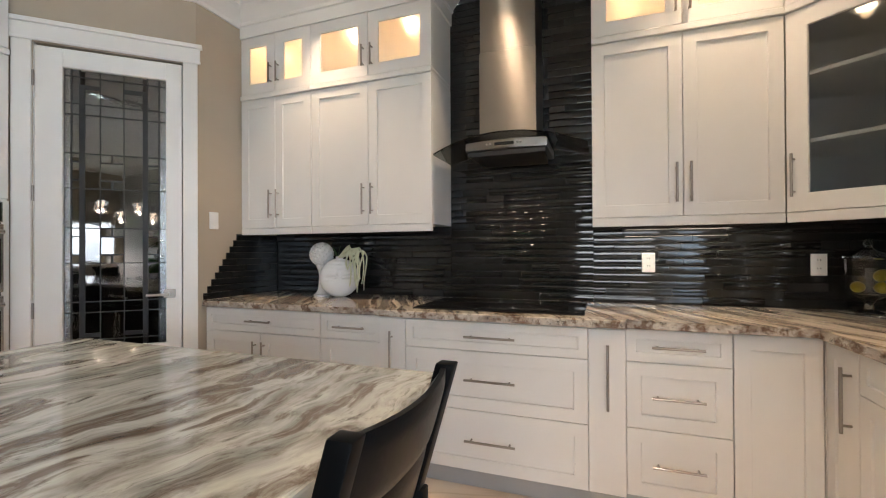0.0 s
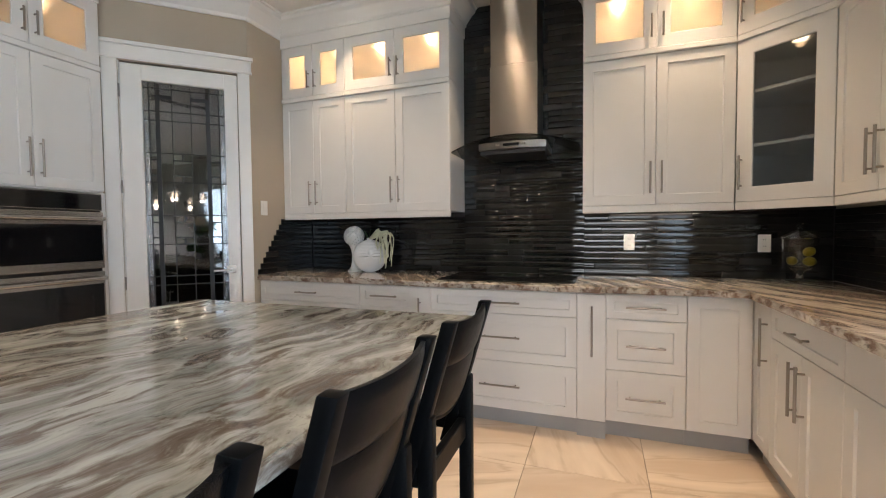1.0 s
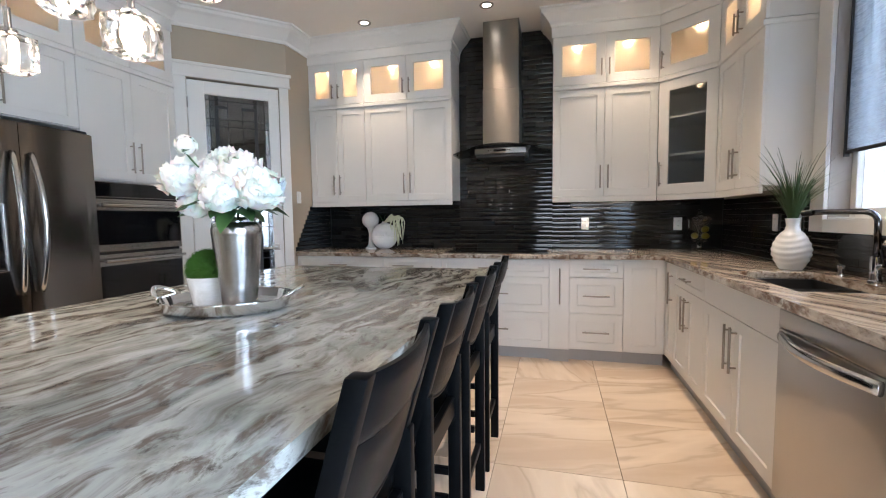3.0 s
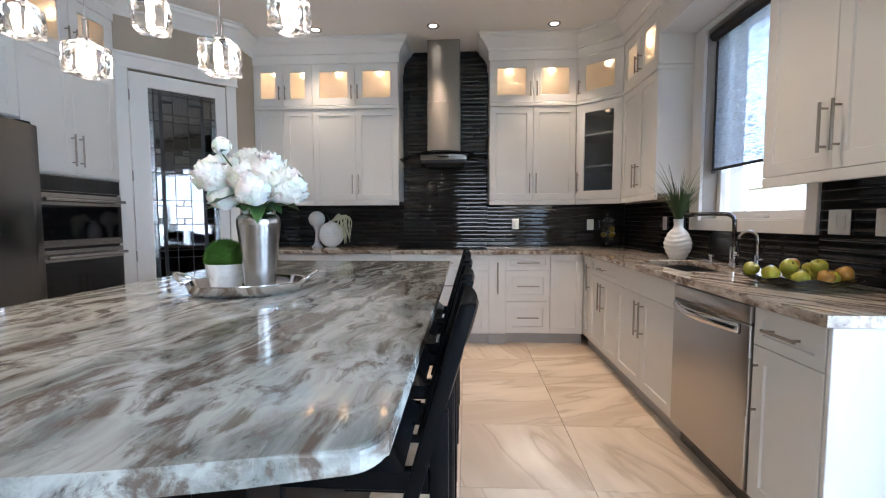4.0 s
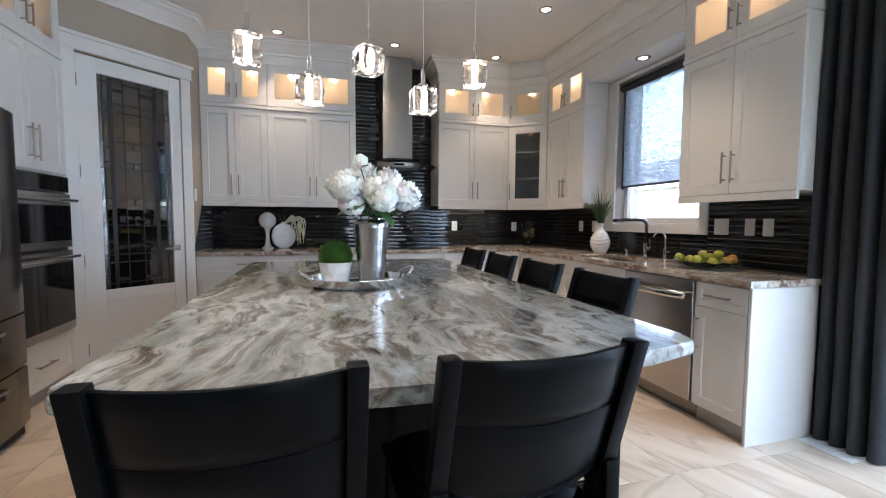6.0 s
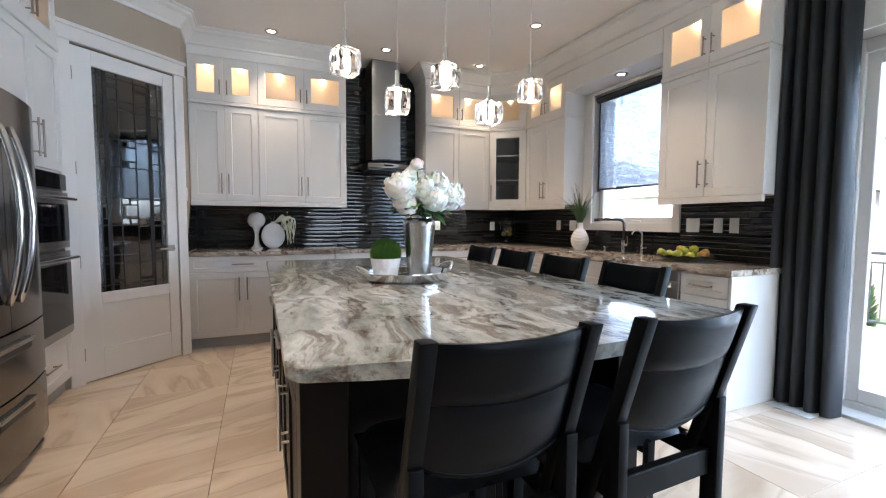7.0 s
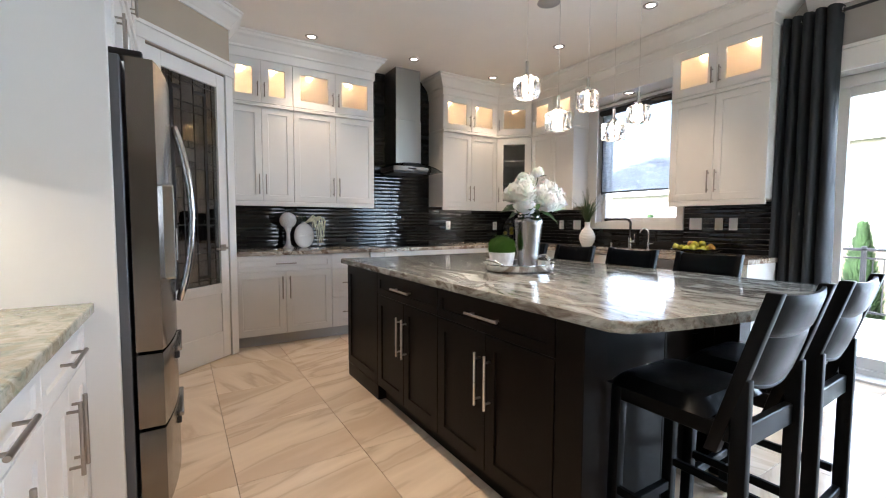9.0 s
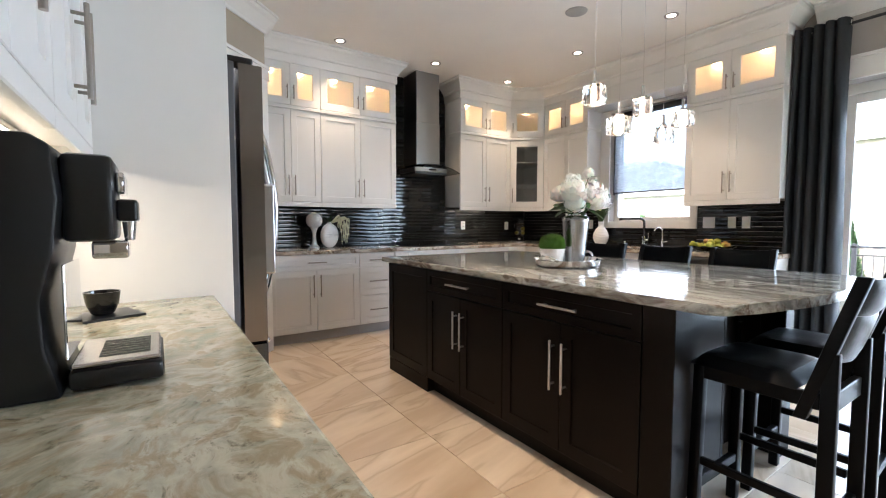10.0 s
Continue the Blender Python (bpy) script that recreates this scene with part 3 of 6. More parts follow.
# panel over the sink window, and its soffit
bm = B()
box(bm, UX, 0.574, 2.60, UX + 0.02, 1.773, TOP_Z1 + 0.02, 0.002)
box(bm, UX + 0.0205, 0.574, 2.60, WIN_X - 0.002, 1.773, 2.618)
structure("bulkhead", bm, WHITE, "white panel and soffit above the sink window", "bulkhead")


def base_unit(m, w, d, label, fronts, group="white base cabinets", mat=None, metal=None, toe=0.10, top=0.872, toe_mat=None, inset=0.05):
    """A base cabinet; fronts: (kind, x0, x1, z0, z1, handle)."""
    cab = thing("base_cabinet", m, label, "base cabinet", group)
    part("carcass", box(B(), 0, 0.0205, toe, w, d, top), mat or WHITE, cab)
    part("toe_kick", box(B(), 0, inset, 0.0, w, d - 0.01, toe - 0.001), toe_mat or TOEKICK, cab)
    for f in fronts:
        front(cab, *f, mat=mat, metal=metal)
    return cab


BT, BD = 0.868, 0.72
BY = 2.497
DB = HOOD_Y - 0.014 - BY
def bank(w):
    return [("drawer", 0, w, BD, BT, ("h", min(0.21, w * 0.5))), ("drawer", 0, w, 0.415, BD, ("h", min(0.21, w * 0.5))), ("drawer", 0, w, 0.105, 0.415, ("h", min(0.21, w * 0.5)))]
w = -1.27 - XL0 - 0.001
base_unit(pose(XL0, BY, 0), w, DB, "white base cabinet with one drawer and two doors",
          [("drawer", 0, w, BD, BT, ("h", 0.19)), ("door", 0, w / 2, 0.105, BD, ("v", w / 2 - 0.035, 0.45, 0.67)), ("door", w / 2, w, 0.105, BD, ("v", w / 2 + 0.035, 0.45, 0.67))])
base_unit(pose(-1.27, BY, 0), 0.411, DB, "white base cabinet with three drawers", bank(0.411))
BUMP = 0.035
base_unit(pose(-0.858, BY - BUMP, 0), 0.159, DB + BUMP, "narrow white pull-out cabinet beside the drawers", [("flat", 0, 0.159, 0.105, BT, ("v", 0.08, 0.50, 0.80))], inset=0.012)
w = 0.243 + 0.698
cook = [("drawer", 0, w, BD, BT, ("h", 0.26)), ("drawer", 0, w, 0.415, BD, ("h", 0.26, 0.575)), ("drawer", 0, w, 0.105, 0.415, ("h", 0.26, 0.265))]
base_unit(pose(-0.698, BY - BUMP, 0), w - 0.001, DB + BUMP, "wide white drawer cabinet under the cooktop", cook)
base_unit(pose(0.243, BY - BUMP, 0), 0.163, DB + BUMP, "narrow white pull-out cabinet beside the drawers", [("flat", 0, 0.163, 0.105, BT, ("v", 0.085, 0.50, 0.80))], inset=0.012)
w = 0.833 - 0.407
base_unit(pose(0.407, BY, 0), w - 0.001, DB, "white base cabinet with three drawers", bank(w - 0.001))
BX = 1.15
base_unit(pose(0.833, BY, 0), BX - 0.833 - 0.002, DB, "white corner base cabinet with a plain door", [("door", 0, BX - 0.833 - 0.004, 0.105, BT, None)])

# along the window wall
structure("corner_filler", box(B(), BX - 0.0015, 2.4962, 0.105, BX + 0.06, 2.56, BT), WHITE, "white filler strip in the cabinet corner", "panel")
DBW = WIN_X - 0.014 - BX
def wbase(y0, y1, label, fronts, top=0.872):
    return base_unit(pose(BX, y0 - 0.001, 0, 0, 0, -90), y0 - y1 - 0.002, DBW, label, fronts, top=top)
wbase(2.495, 2.26, "narrow white base cabinet with a tall pull", [("door", 0.0, 0.233, 0.105, BT, ("v", 0.185, 0.56, 0.80))])
w = 2.26 - 1.60
wbase(2.26, 1.60, "white base cabinet with a drawer and two doors",
      [("drawer", 0, w, BD, BT, ("h", 0.16)), ("door", 0, w / 2, 0.105, BD, ("v", w / 2 - 0.035, 0.45, 0.68)), ("door", w / 2, w, 0.105, BD, ("v", w / 2 + 0.035, 0.45, 0.68))])
w = 1.60 - 0.705
wbase(1.60, 0.705, "white sink cabinet with a blank front and doors",
      [("flat", 0, w, BD, BT, None), ("door", 0, w / 2, 0.105, BD, ("v", w / 2 - 0.035, 0.45, 0.68)), ("door", w / 2, w, 0.105, BD, ("v", w / 2 + 0.035, 0.45, 0.68))], top=0.694)
w = 0.078 + 0.262
wbase(0.078, -0.262, "white end base cabinet with drawer and door",
      [("drawer", 0, w - 0.004, BD, BT, ("h", 0.16)), ("door", 0, w - 0.004, 0.105, BD, ("v", 0.03, 0.44, 0.67))])
structure("end_panel", box(B(), BX + 0.0, -0.281, 0.0, WIN_X - 0.017, -0.2635, 0.872, 0.002), WHITE, "white end panel of the window run", "panel")


def dishwasher(m):
    w = 0.62
    ob = thing("dishwasher", m, "stainless steel dishwasher with a bowed handle", "dishwasher")
    part("body", box(B(), 0, 0.03, 0.10, w, 0.56, 0.868), DARKSTEEL, ob)
    part("door", box(B(), 0.003, -0.012, 0.11, w - 0.003, 0.029, 0.79, 0.006, 3), STEEL_D, ob, "brushed stainless door", smooth="auto")
    part("control_panel", box(B(), 0.003, -0.012, 0.793, w - 0.003, 0.029, 0.866, 0.006, 3), STEEL_D, ob, smooth="auto")
    pts = [(0.05 + 0.52 * k / 14, -0.022 - 0.045 * math.sin(math.pi * k / 14), 0.765) for k in range(15)]
    bm2 = tube(B(), pts, 0.0135, 12)
    for v in bm2.verts:
        v.co.z = 0.765 + (v.co.z - 0.765) * 1.7
    part("handle", bm2, SMOOTHSTEEL, ob, "bowed bar handle", smooth=True)
    part("toe_panel", box(B(), 0.0, 0.05, 0.0, w, 0.10, 0.098), DARKSTEEL, ob)
    return ob


STEEL_D = brushed("brushed_stainless_front", (0.47, 0.45, 0.43), 0.3, (60, 60, 1))
dishwasher(pose(BX, 0.702, 0, 0, 0, -90))

# worktops
def arc(cx, cy, r, a0, a1, n=6):
    return [(cx + r * math.cos(radians(a0 + (a1 - a0) * i / n)), cy + r * math.sin(radians(a0 + (a1 - a0) * i / n))) for i in range(n + 1)]
TOPZ0, TOPZ1 = 0.876, 0.914
CY, CX = 2.465, 1.12
SX0, SX1, SY0, SY1 = 1.255, 1.645, 0.82, 1.50
back_y, back_x = HOOD_Y - 0.011, WIN_X - 0.011
outline = [(XL0 + 0.001, back_y), (XL0 + 0.001, CY), (-0.87, CY), (-0.86, CY - BUMP), (0.40, CY - BUMP), (0.412, CY), (CX, CY), (CX, SY1), (back_x, SY1), (back_x, back_y)]
run = tagged(part("worktop", prism(B(), outline, TOPZ0, TOPZ1, 0.006), RUN_STONE), "brown and cream veined stone worktop, polished", "worktop")
for nm, o_ in (("sink_front_rail", [(CX, SY0), (SX0, SY0), (SX0, SY1 - 0.0005), (CX, SY1 - 0.0005)]), ("sink_back_rail", [(SX1, SY0), (back_x, SY0), (back_x, SY1 - 0.0005), (SX1, SY1 - 0.0005)]), ("end_section", [(CX, -0.295), (back_x, -0.295), (back_x, SY0 - 0.0005), (CX, SY0 - 0.0005)])):
    part(nm, prism(B(), o_, TOPZ0, TOPZ1), RUN_STONE, run)

# ---- tall units on the left ----
def tower(m, w, label):
    """Oven tower: two glass top doors, two doors, oven bay, a drawer below."""
    d = TX - LEFT_X - 0.004
    cab = thing("oven_tower", m, label, "tall cabinet")
    z_o0, z_o1 = 0.425, 1.525
    part("carcass", box(B(), 0, 0.0205, z_o1 + 0.003, w, d, LOW_Z1), WHITE, cab)
    bm = B()
    box(bm, 0, 0.0, z_o0, 0.032, d, z_o1 + 0.002)
    box(bm, w - 0.032, 0.0, z_o0, w, d, z_o1 + 0.002)
    box(bm, 0.033, d - 0.02, z_o0, w - 0.033, d, z_o1)
    part("oven_bay", bm, WHITE, cab)
    part("lower_carcass", box(B(), 0, 0.0205, 0.10, w, d, z_o0 - 0.001), WHITE, cab)
    part("toe_kick", box(B(), 0, 0.05, 0, w, d - 0.01, 0.099), TOEKICK, cab)
    front(cab, "drawer", 0, w, 0.105, z_o0 - 0.005, ("h", 0.2))
    part("ledge", box(B(), 0, -0.012, LOW_Z1 + 0.001, w, d, LEDGE, 0.004), WHITE, cab)
    part("upper_carcass", hollow(w, d, TOP_Z0, TOP_Z1 + 0.02), WHITE, cab)
    for a, b, hx in ((0, w / 2, w / 2 - 0.032), (w / 2, w, w / 2 + 0.032)):
        front(cab, "door", a, b, z_o1 + 0.012, LOW_Z1, ("v", hx, z_o1 + 0.07, z_o1 + 0.30))
        front(cab, "glass", a, b, TOP_Z0 + 0.002, TOP_Z1, ("v", hx, TOP_Z0 + 0.06, TOP_Z0 + 0.20), rail=0.076)
        puck(cab, (a + b) / 2, 0.3, TOP_Z1 + 0.001, 0.10)
    return cab


FY0, FY1 = 0.085, 0.975
TY0, TY1 = 0.995, 1.765
tower(pose(TX, TY0, 0, 0, 0, 90), TY1 - TY0, "tall white cabinet round a double wall oven")


def wall_oven(m, w):
    ob = thing("wall_oven", m, "stainless double wall oven with dark glass doors", "oven")
    part("body", box(B(), 0.0, 0.0, 0.43, w, 0.55, 1.518), BLACKPLASTIC, ob)
    part("control_panel", box(B(), 0.0, -0.022, 1.405, w, -0.001, 1.518, 0.004, 2), STEEL, ob)
    part("display", box(B(), 0.008, -0.0255, 1.412, w - 0.008, -0.0225, 1.511), BLACKGLOSS, ob, "black glass display")
    for z0, z1, name in ((1.02, 1.395, "upper_door"), (0.44, 1.00, "lower_door")):
        door = part(name, box(B(), 0.0, -0.03, z0, w, -0.001, z1, 0.004, 2), STEEL, ob)
        part("window", box(B(), 0.014, -0.0335, z0 + 0.05, w - 0.014, -0.0305, z1 - 0.082), BLACKGLOSS, door, "dark oven glass")
        bm = B()
        rod(bm, (0.02, -0.075, z1 - 0.045), (w - 0.02, -0.075, z1 - 0.045), 0.013, sides=14)
        for x in (0.05, w - 0.05):
            rod(bm, (x, -0.03, z1 - 0.045), (x, -0.075, z1 - 0.045), 0.010, sides=10)
        part("handle", bm, SMOOTHSTEEL, door, "round steel bar handle", smooth="auto")
    part("bottom_trim", box(B(), 0.0, -0.02, 0.428, w, -0.001, 0.438), STEEL, ob)
    return ob


wall_oven(pose(TX, TY0 + 0.034, 0, 0, 0, 90), TY1 - TY0 - 0.068)

# cabinet above the fridge, and the tall gable beside it
w = FY1 + 0.018 - FY0
cab = thing("fridge_top_cabinet", pose(TX, FY0, 0, 0, 0, 90), "white cabinet above the refrigerator with lit glass", "wall cabinet")
d = TX - LEFT_X - 0.004
part("carcass", box(B(), 0, 0.0205, 1.86, w, d, LOW_Z1), WHITE, cab)
part("ledge", box(B(), 0, -0.012, LOW_Z1 + 0.001, w, d, LEDGE, 0.004), WHITE, cab)
part("upper_carcass", hollow(w, d, TOP_Z0, TOP_Z1 + 0.02), WHITE, cab)
for a, b, hx in ((0, w / 2, w / 2 - 0.032), (w / 2, w, w / 2 + 0.032)):
    front(cab, "door", a, b, 1.865, LOW_Z1, ("v", hx, 1.92, 2.10))
    front(cab, "glass", a, b, TOP_Z0 + 0.002, TOP_Z1, ("v", hx, TOP_Z0 + 0.06, TOP_Z0 + 0.20), rail=0.076)
    puck(cab, (a + b) / 2, 0.3, TOP_Z1 + 0.001, 0.10)
GX = -2.801
structure("gable_panel", box(B(), LEFT_X + 0.002, 0.045, 0, GX, 0.082, CEIL_Z - 0.24, 0.002), WHITE, "tall white gable panel beside the refrigerator", "panel")


def fridge(m, w):
    """French-door refrigerator, its doors bowed outwards; local front is -y."""
    ob = thing("refrigerator", m, "dark stainless French-door refrigerator with ice dispenser", "refrigerator")
    part("body", box(B(), 0.0, 0.10, 0.02, w, 0.74, 1.80, 0.004), painted("grey_fridge_side", (0.10, 0.10, 0.105), 0.45), ob, "dark grey cabinet")
    bulge = 0.045
    def curve(x0, x1, n=12):
        return [(x, -bulge * (1 - ((2 * x / w) - 1) ** 2)) for x in [x0 + (x1 - x0) * i / n for i in range(n + 1)]]
    def slab(x0, x1, z0, z1):
        pts = curve(x0, x1)
        return prism(B(), pts + [(x1, 0.085), (x0, 0.085)], z0, z1, 0.006, 2)
    mid = w / 2
    doors = []
    for x0, x1 in ((0.002, mid - 0.002), (mid + 0.002, w - 0.002)):
        doors.append(part("door", slab(x0, x1, 0.70, 1.80), FRIDGE, ob, "bowed stainless door", smooth="auto"))
    drawers = []
    for z0, z1 in ((0.40, 0.69), (0.07, 0.39)):
        dr = part("freezer_drawer", slab(0.002, w - 0.002, z0, z1), FRIDGE, ob, "bowed stainless drawer", smooth="auto")
        y = -bulge - 0.004
        bm = box(B(), mid - 0.16, y - 0.004, z1 - 0.105, mid + 0.16, y + 0.02, z1 - 0.07, 0.006, 2)
        part("recess", bm, BLACKPLASTIC, dr, "dark finger recess")
        bm = box(B(), mid - 0.17, y - 0.014, z1 - 0.069, mid + 0.17, y + 0.012, z1 - 0.045, 0.006, 2)
        part("lip", bm, STEEL, dr, "steel grip", smooth="auto")
    for side, door in zip((-1, 1), doors):
        x = mid + side * 0.045
        pts = []
        for i in range(17):
            k = i / 16
            pts.append((x + side * 0.012 * math.sin(math.pi * k), -bulge - 0.014 - 0.062 * math.sin(math.pi * k) ** 0.8, 0.83 + 0.80 * k))
        part("handle", tube(B(), pts, 0.0145, 12), SMOOTHSTEEL, door, "long bowed steel handle", smooth=True)
    disp = part("dispenser", box(B(), 0.09, -0.047, 0.98, 0.33, 0.0, 1.33, 0.008, 2), BLACKGLOSS, doors[0], "black water and ice dispenser")
    for x0, x1, z0, z1 in ((0.078, 0.089, 0.97, 1.34), (0.331, 0.342, 0.97, 1.34), (0.0895, 0.3305, 0.965, 0.979), (0.0895, 0.3305, 1.331, 1.345)):
        part("dispenser_trim", box(B(), x0, -0.052, z0, x1, 0.0, z1, 0.003, 2), SMOOTHSTEEL, doors[0], "bright steel trim")
    part("dispenser_lever", box(B(), 0.17, -0.062, 1.03, 0.25, -0.048, 1.17, 0.006, 2), SMOOTHSTEEL, doors[0], "grey paddle")
    part("grille", box(B(), 0.02, 0.02, 0.0, w - 0.02, 0.12, 0.065), BLACKPLASTIC, ob)
    for x in (0.05, w - 0.05):
        part("hinge_cover", box(B(), x - 0.045, 0.03, 1.801, x + 0.045, 0.15, 1.825, 0.008, 2), BLACKPLASTIC, ob)
    return ob


FRIDGE = brushed("fridge_stainless", (0.20, 0.187, 0.175), 0.20, (60, 60, 1))
fridge(pose(-2.672, FY0 + 0.012, 0, 0, 0, 90), 0.865)

# coffee counter
CFX = -2.898
w = 1.66
for i in range(3):
    y0 = 0.043 - 0.55 * (i + 1)
    base_unit(pose(CFX, y0, 0, 0, 0, 90), 0.549, CFX - LEFT_X - 0.004, "white base cabinet under the coffee counter",
              [("drawer", 0, 0.549, BD, BT, ("h", 0.19)), ("door", 0, 0.274, 0.105, BD, ("v", 0.24, 0.45, 0.67)), ("door", 0.275, 0.549, 0.105, BD, ("v", 0.31, 0.45, 0.67))])
tagged(part("worktop", prism(B(), [(LEFT_X + 0.002, -1.66), (-2.867, -1.66), (-2.867, 0.043), (LEFT_X + 0.002, 0.043)], TOPZ0, TOPZ1, 0.006), COFFEE_STONE), "pale cream and grey veined stone worktop", "worktop")
CUX = -3.20
for y0, ww in ((0.043 - 0.62, 0.619), (0.043 - 1.24, 0.619)):
    cab = thing("wall_cabinet", pose(CUX, y0, 0, 0, 0, 90), "white shaker wall cabinet above the coffee counter", "wall cabinet", g)
    d = CUX - LEFT_X - 0.004
    part("carcass", box(B(), 0, 0.0205, 1.42, ww, d, 2.79), WHITE, cab)
    part("light_rail", box(B(), 0, 0.0, 1.37, ww, 0.022, 1.419, 0.003), WHITE, cab)
    front(cab, "door", 0, ww / 2, 1.42, LOW_Z1, ("v", ww / 2 - 0.032, 1.50, 1.74))
    front(cab, "door", ww / 2, ww, 1.42, LOW_Z1, ("v", ww / 2 + 0.032, 1.50, 1.74))
    front(cab, "door", 0, ww, LOW_Z1 + 0.002, 2.79, None)

# ---- island ----
IX0, IX1, IY1 = -1.535, -0.083, 1.40
top = [(IX0, IY1)] + arc(IX0 + 0.06, -1.062, 0.06, 180, 250)
top += [(IX0 + 0.05 + (IX1 - IX0 - 0.10) * i / 12, -1.118 - 0.105 * math.sin(math.pi * i / 12)) for i in range(1, 12)]
top += arc(IX1 - 0.06, -1.062, 0.06, 290, 360) + [(IX1, IY1)]
tagged(part("island_worktop", prism(B(), top, TOPZ0, TOPZ1, 0.010, 3), ISLAND_STONE, smooth=False), "polished grey and brown veined stone island top", "worktop")
IF = -1.497
gi = "island cabinets"
def iunit(y_far, y_near, label, fronts, **k):
    # faces -x
    return base_unit(pose(IF, y_far - 0.0005, 0, 0, 0, -90), y_far - y_near - 0.001, 0.62, label, fronts, gi, ESPRESSO, SATIN, toe_mat=ESPRESSO, top=0.874, **k)
SATIN = brushed("satin_steel_pull", (0.62, 0.60, 0.57), 0.28)
body_y1 = 1.355
iunit(body_y1, 0.769, "dark espresso end panel unit of the island", [("door", 0.0, 0.585, 0.105, BT, None)], toe=0.10, inset=0.004)
for ya, yb in ((0.769, -0.012), (-0.012, -0.813)):
    w = ya - yb - 0.002
    iunit(ya, yb, "dark espresso island cabinet with drawer and doors",
          [("drawer", 0, w, BD, BT, ("h", 0.23)), ("door", 0, w / 2, 0.105, BD, ("v", w / 2 - 0.035, 0.40, 0.635)), ("door", w / 2, w, 0.105, BD, ("v", w / 2 + 0.035, 0.40, 0.635))], toe=0.10, inset=0.06)
tagged(part("island_post", box(B(), IF, -0.94, 0, IF + 0.12, -0.8145, 0.874, 0.003), ESPRESSO), "dark espresso square corner post of the island", "post")
for name, b in (("island_end_panel", (IF + 0.1215, -0.84, -0.8765, -0.8145)), ("island_knee_panel", (-0.849, -0.72, -0.4215, -0.695)), ("island_seat_panel", (-0.875, -0.84, -0.85, body_y1 - 0.026)), ("island_far_panel", (-0.875, body_y1 - 0.025, -0.395, body_y1)), ("island_side_panel", (-0.42, -0.829, -0.395, body_y1 - 0.026))):
    tagged(part(name, box(B(), b[0], b[1], 0, b[2], b[3], 0.874, 0.002), ESPRESSO), "dark espresso panel under the island top", "panel")
tagged(part("island_post", box(B(), -0.46, -0.94, 0, -0.355, -0.8305, 0.874, 0.003), ESPRESSO), "dark espresso square corner post of the island", "post")

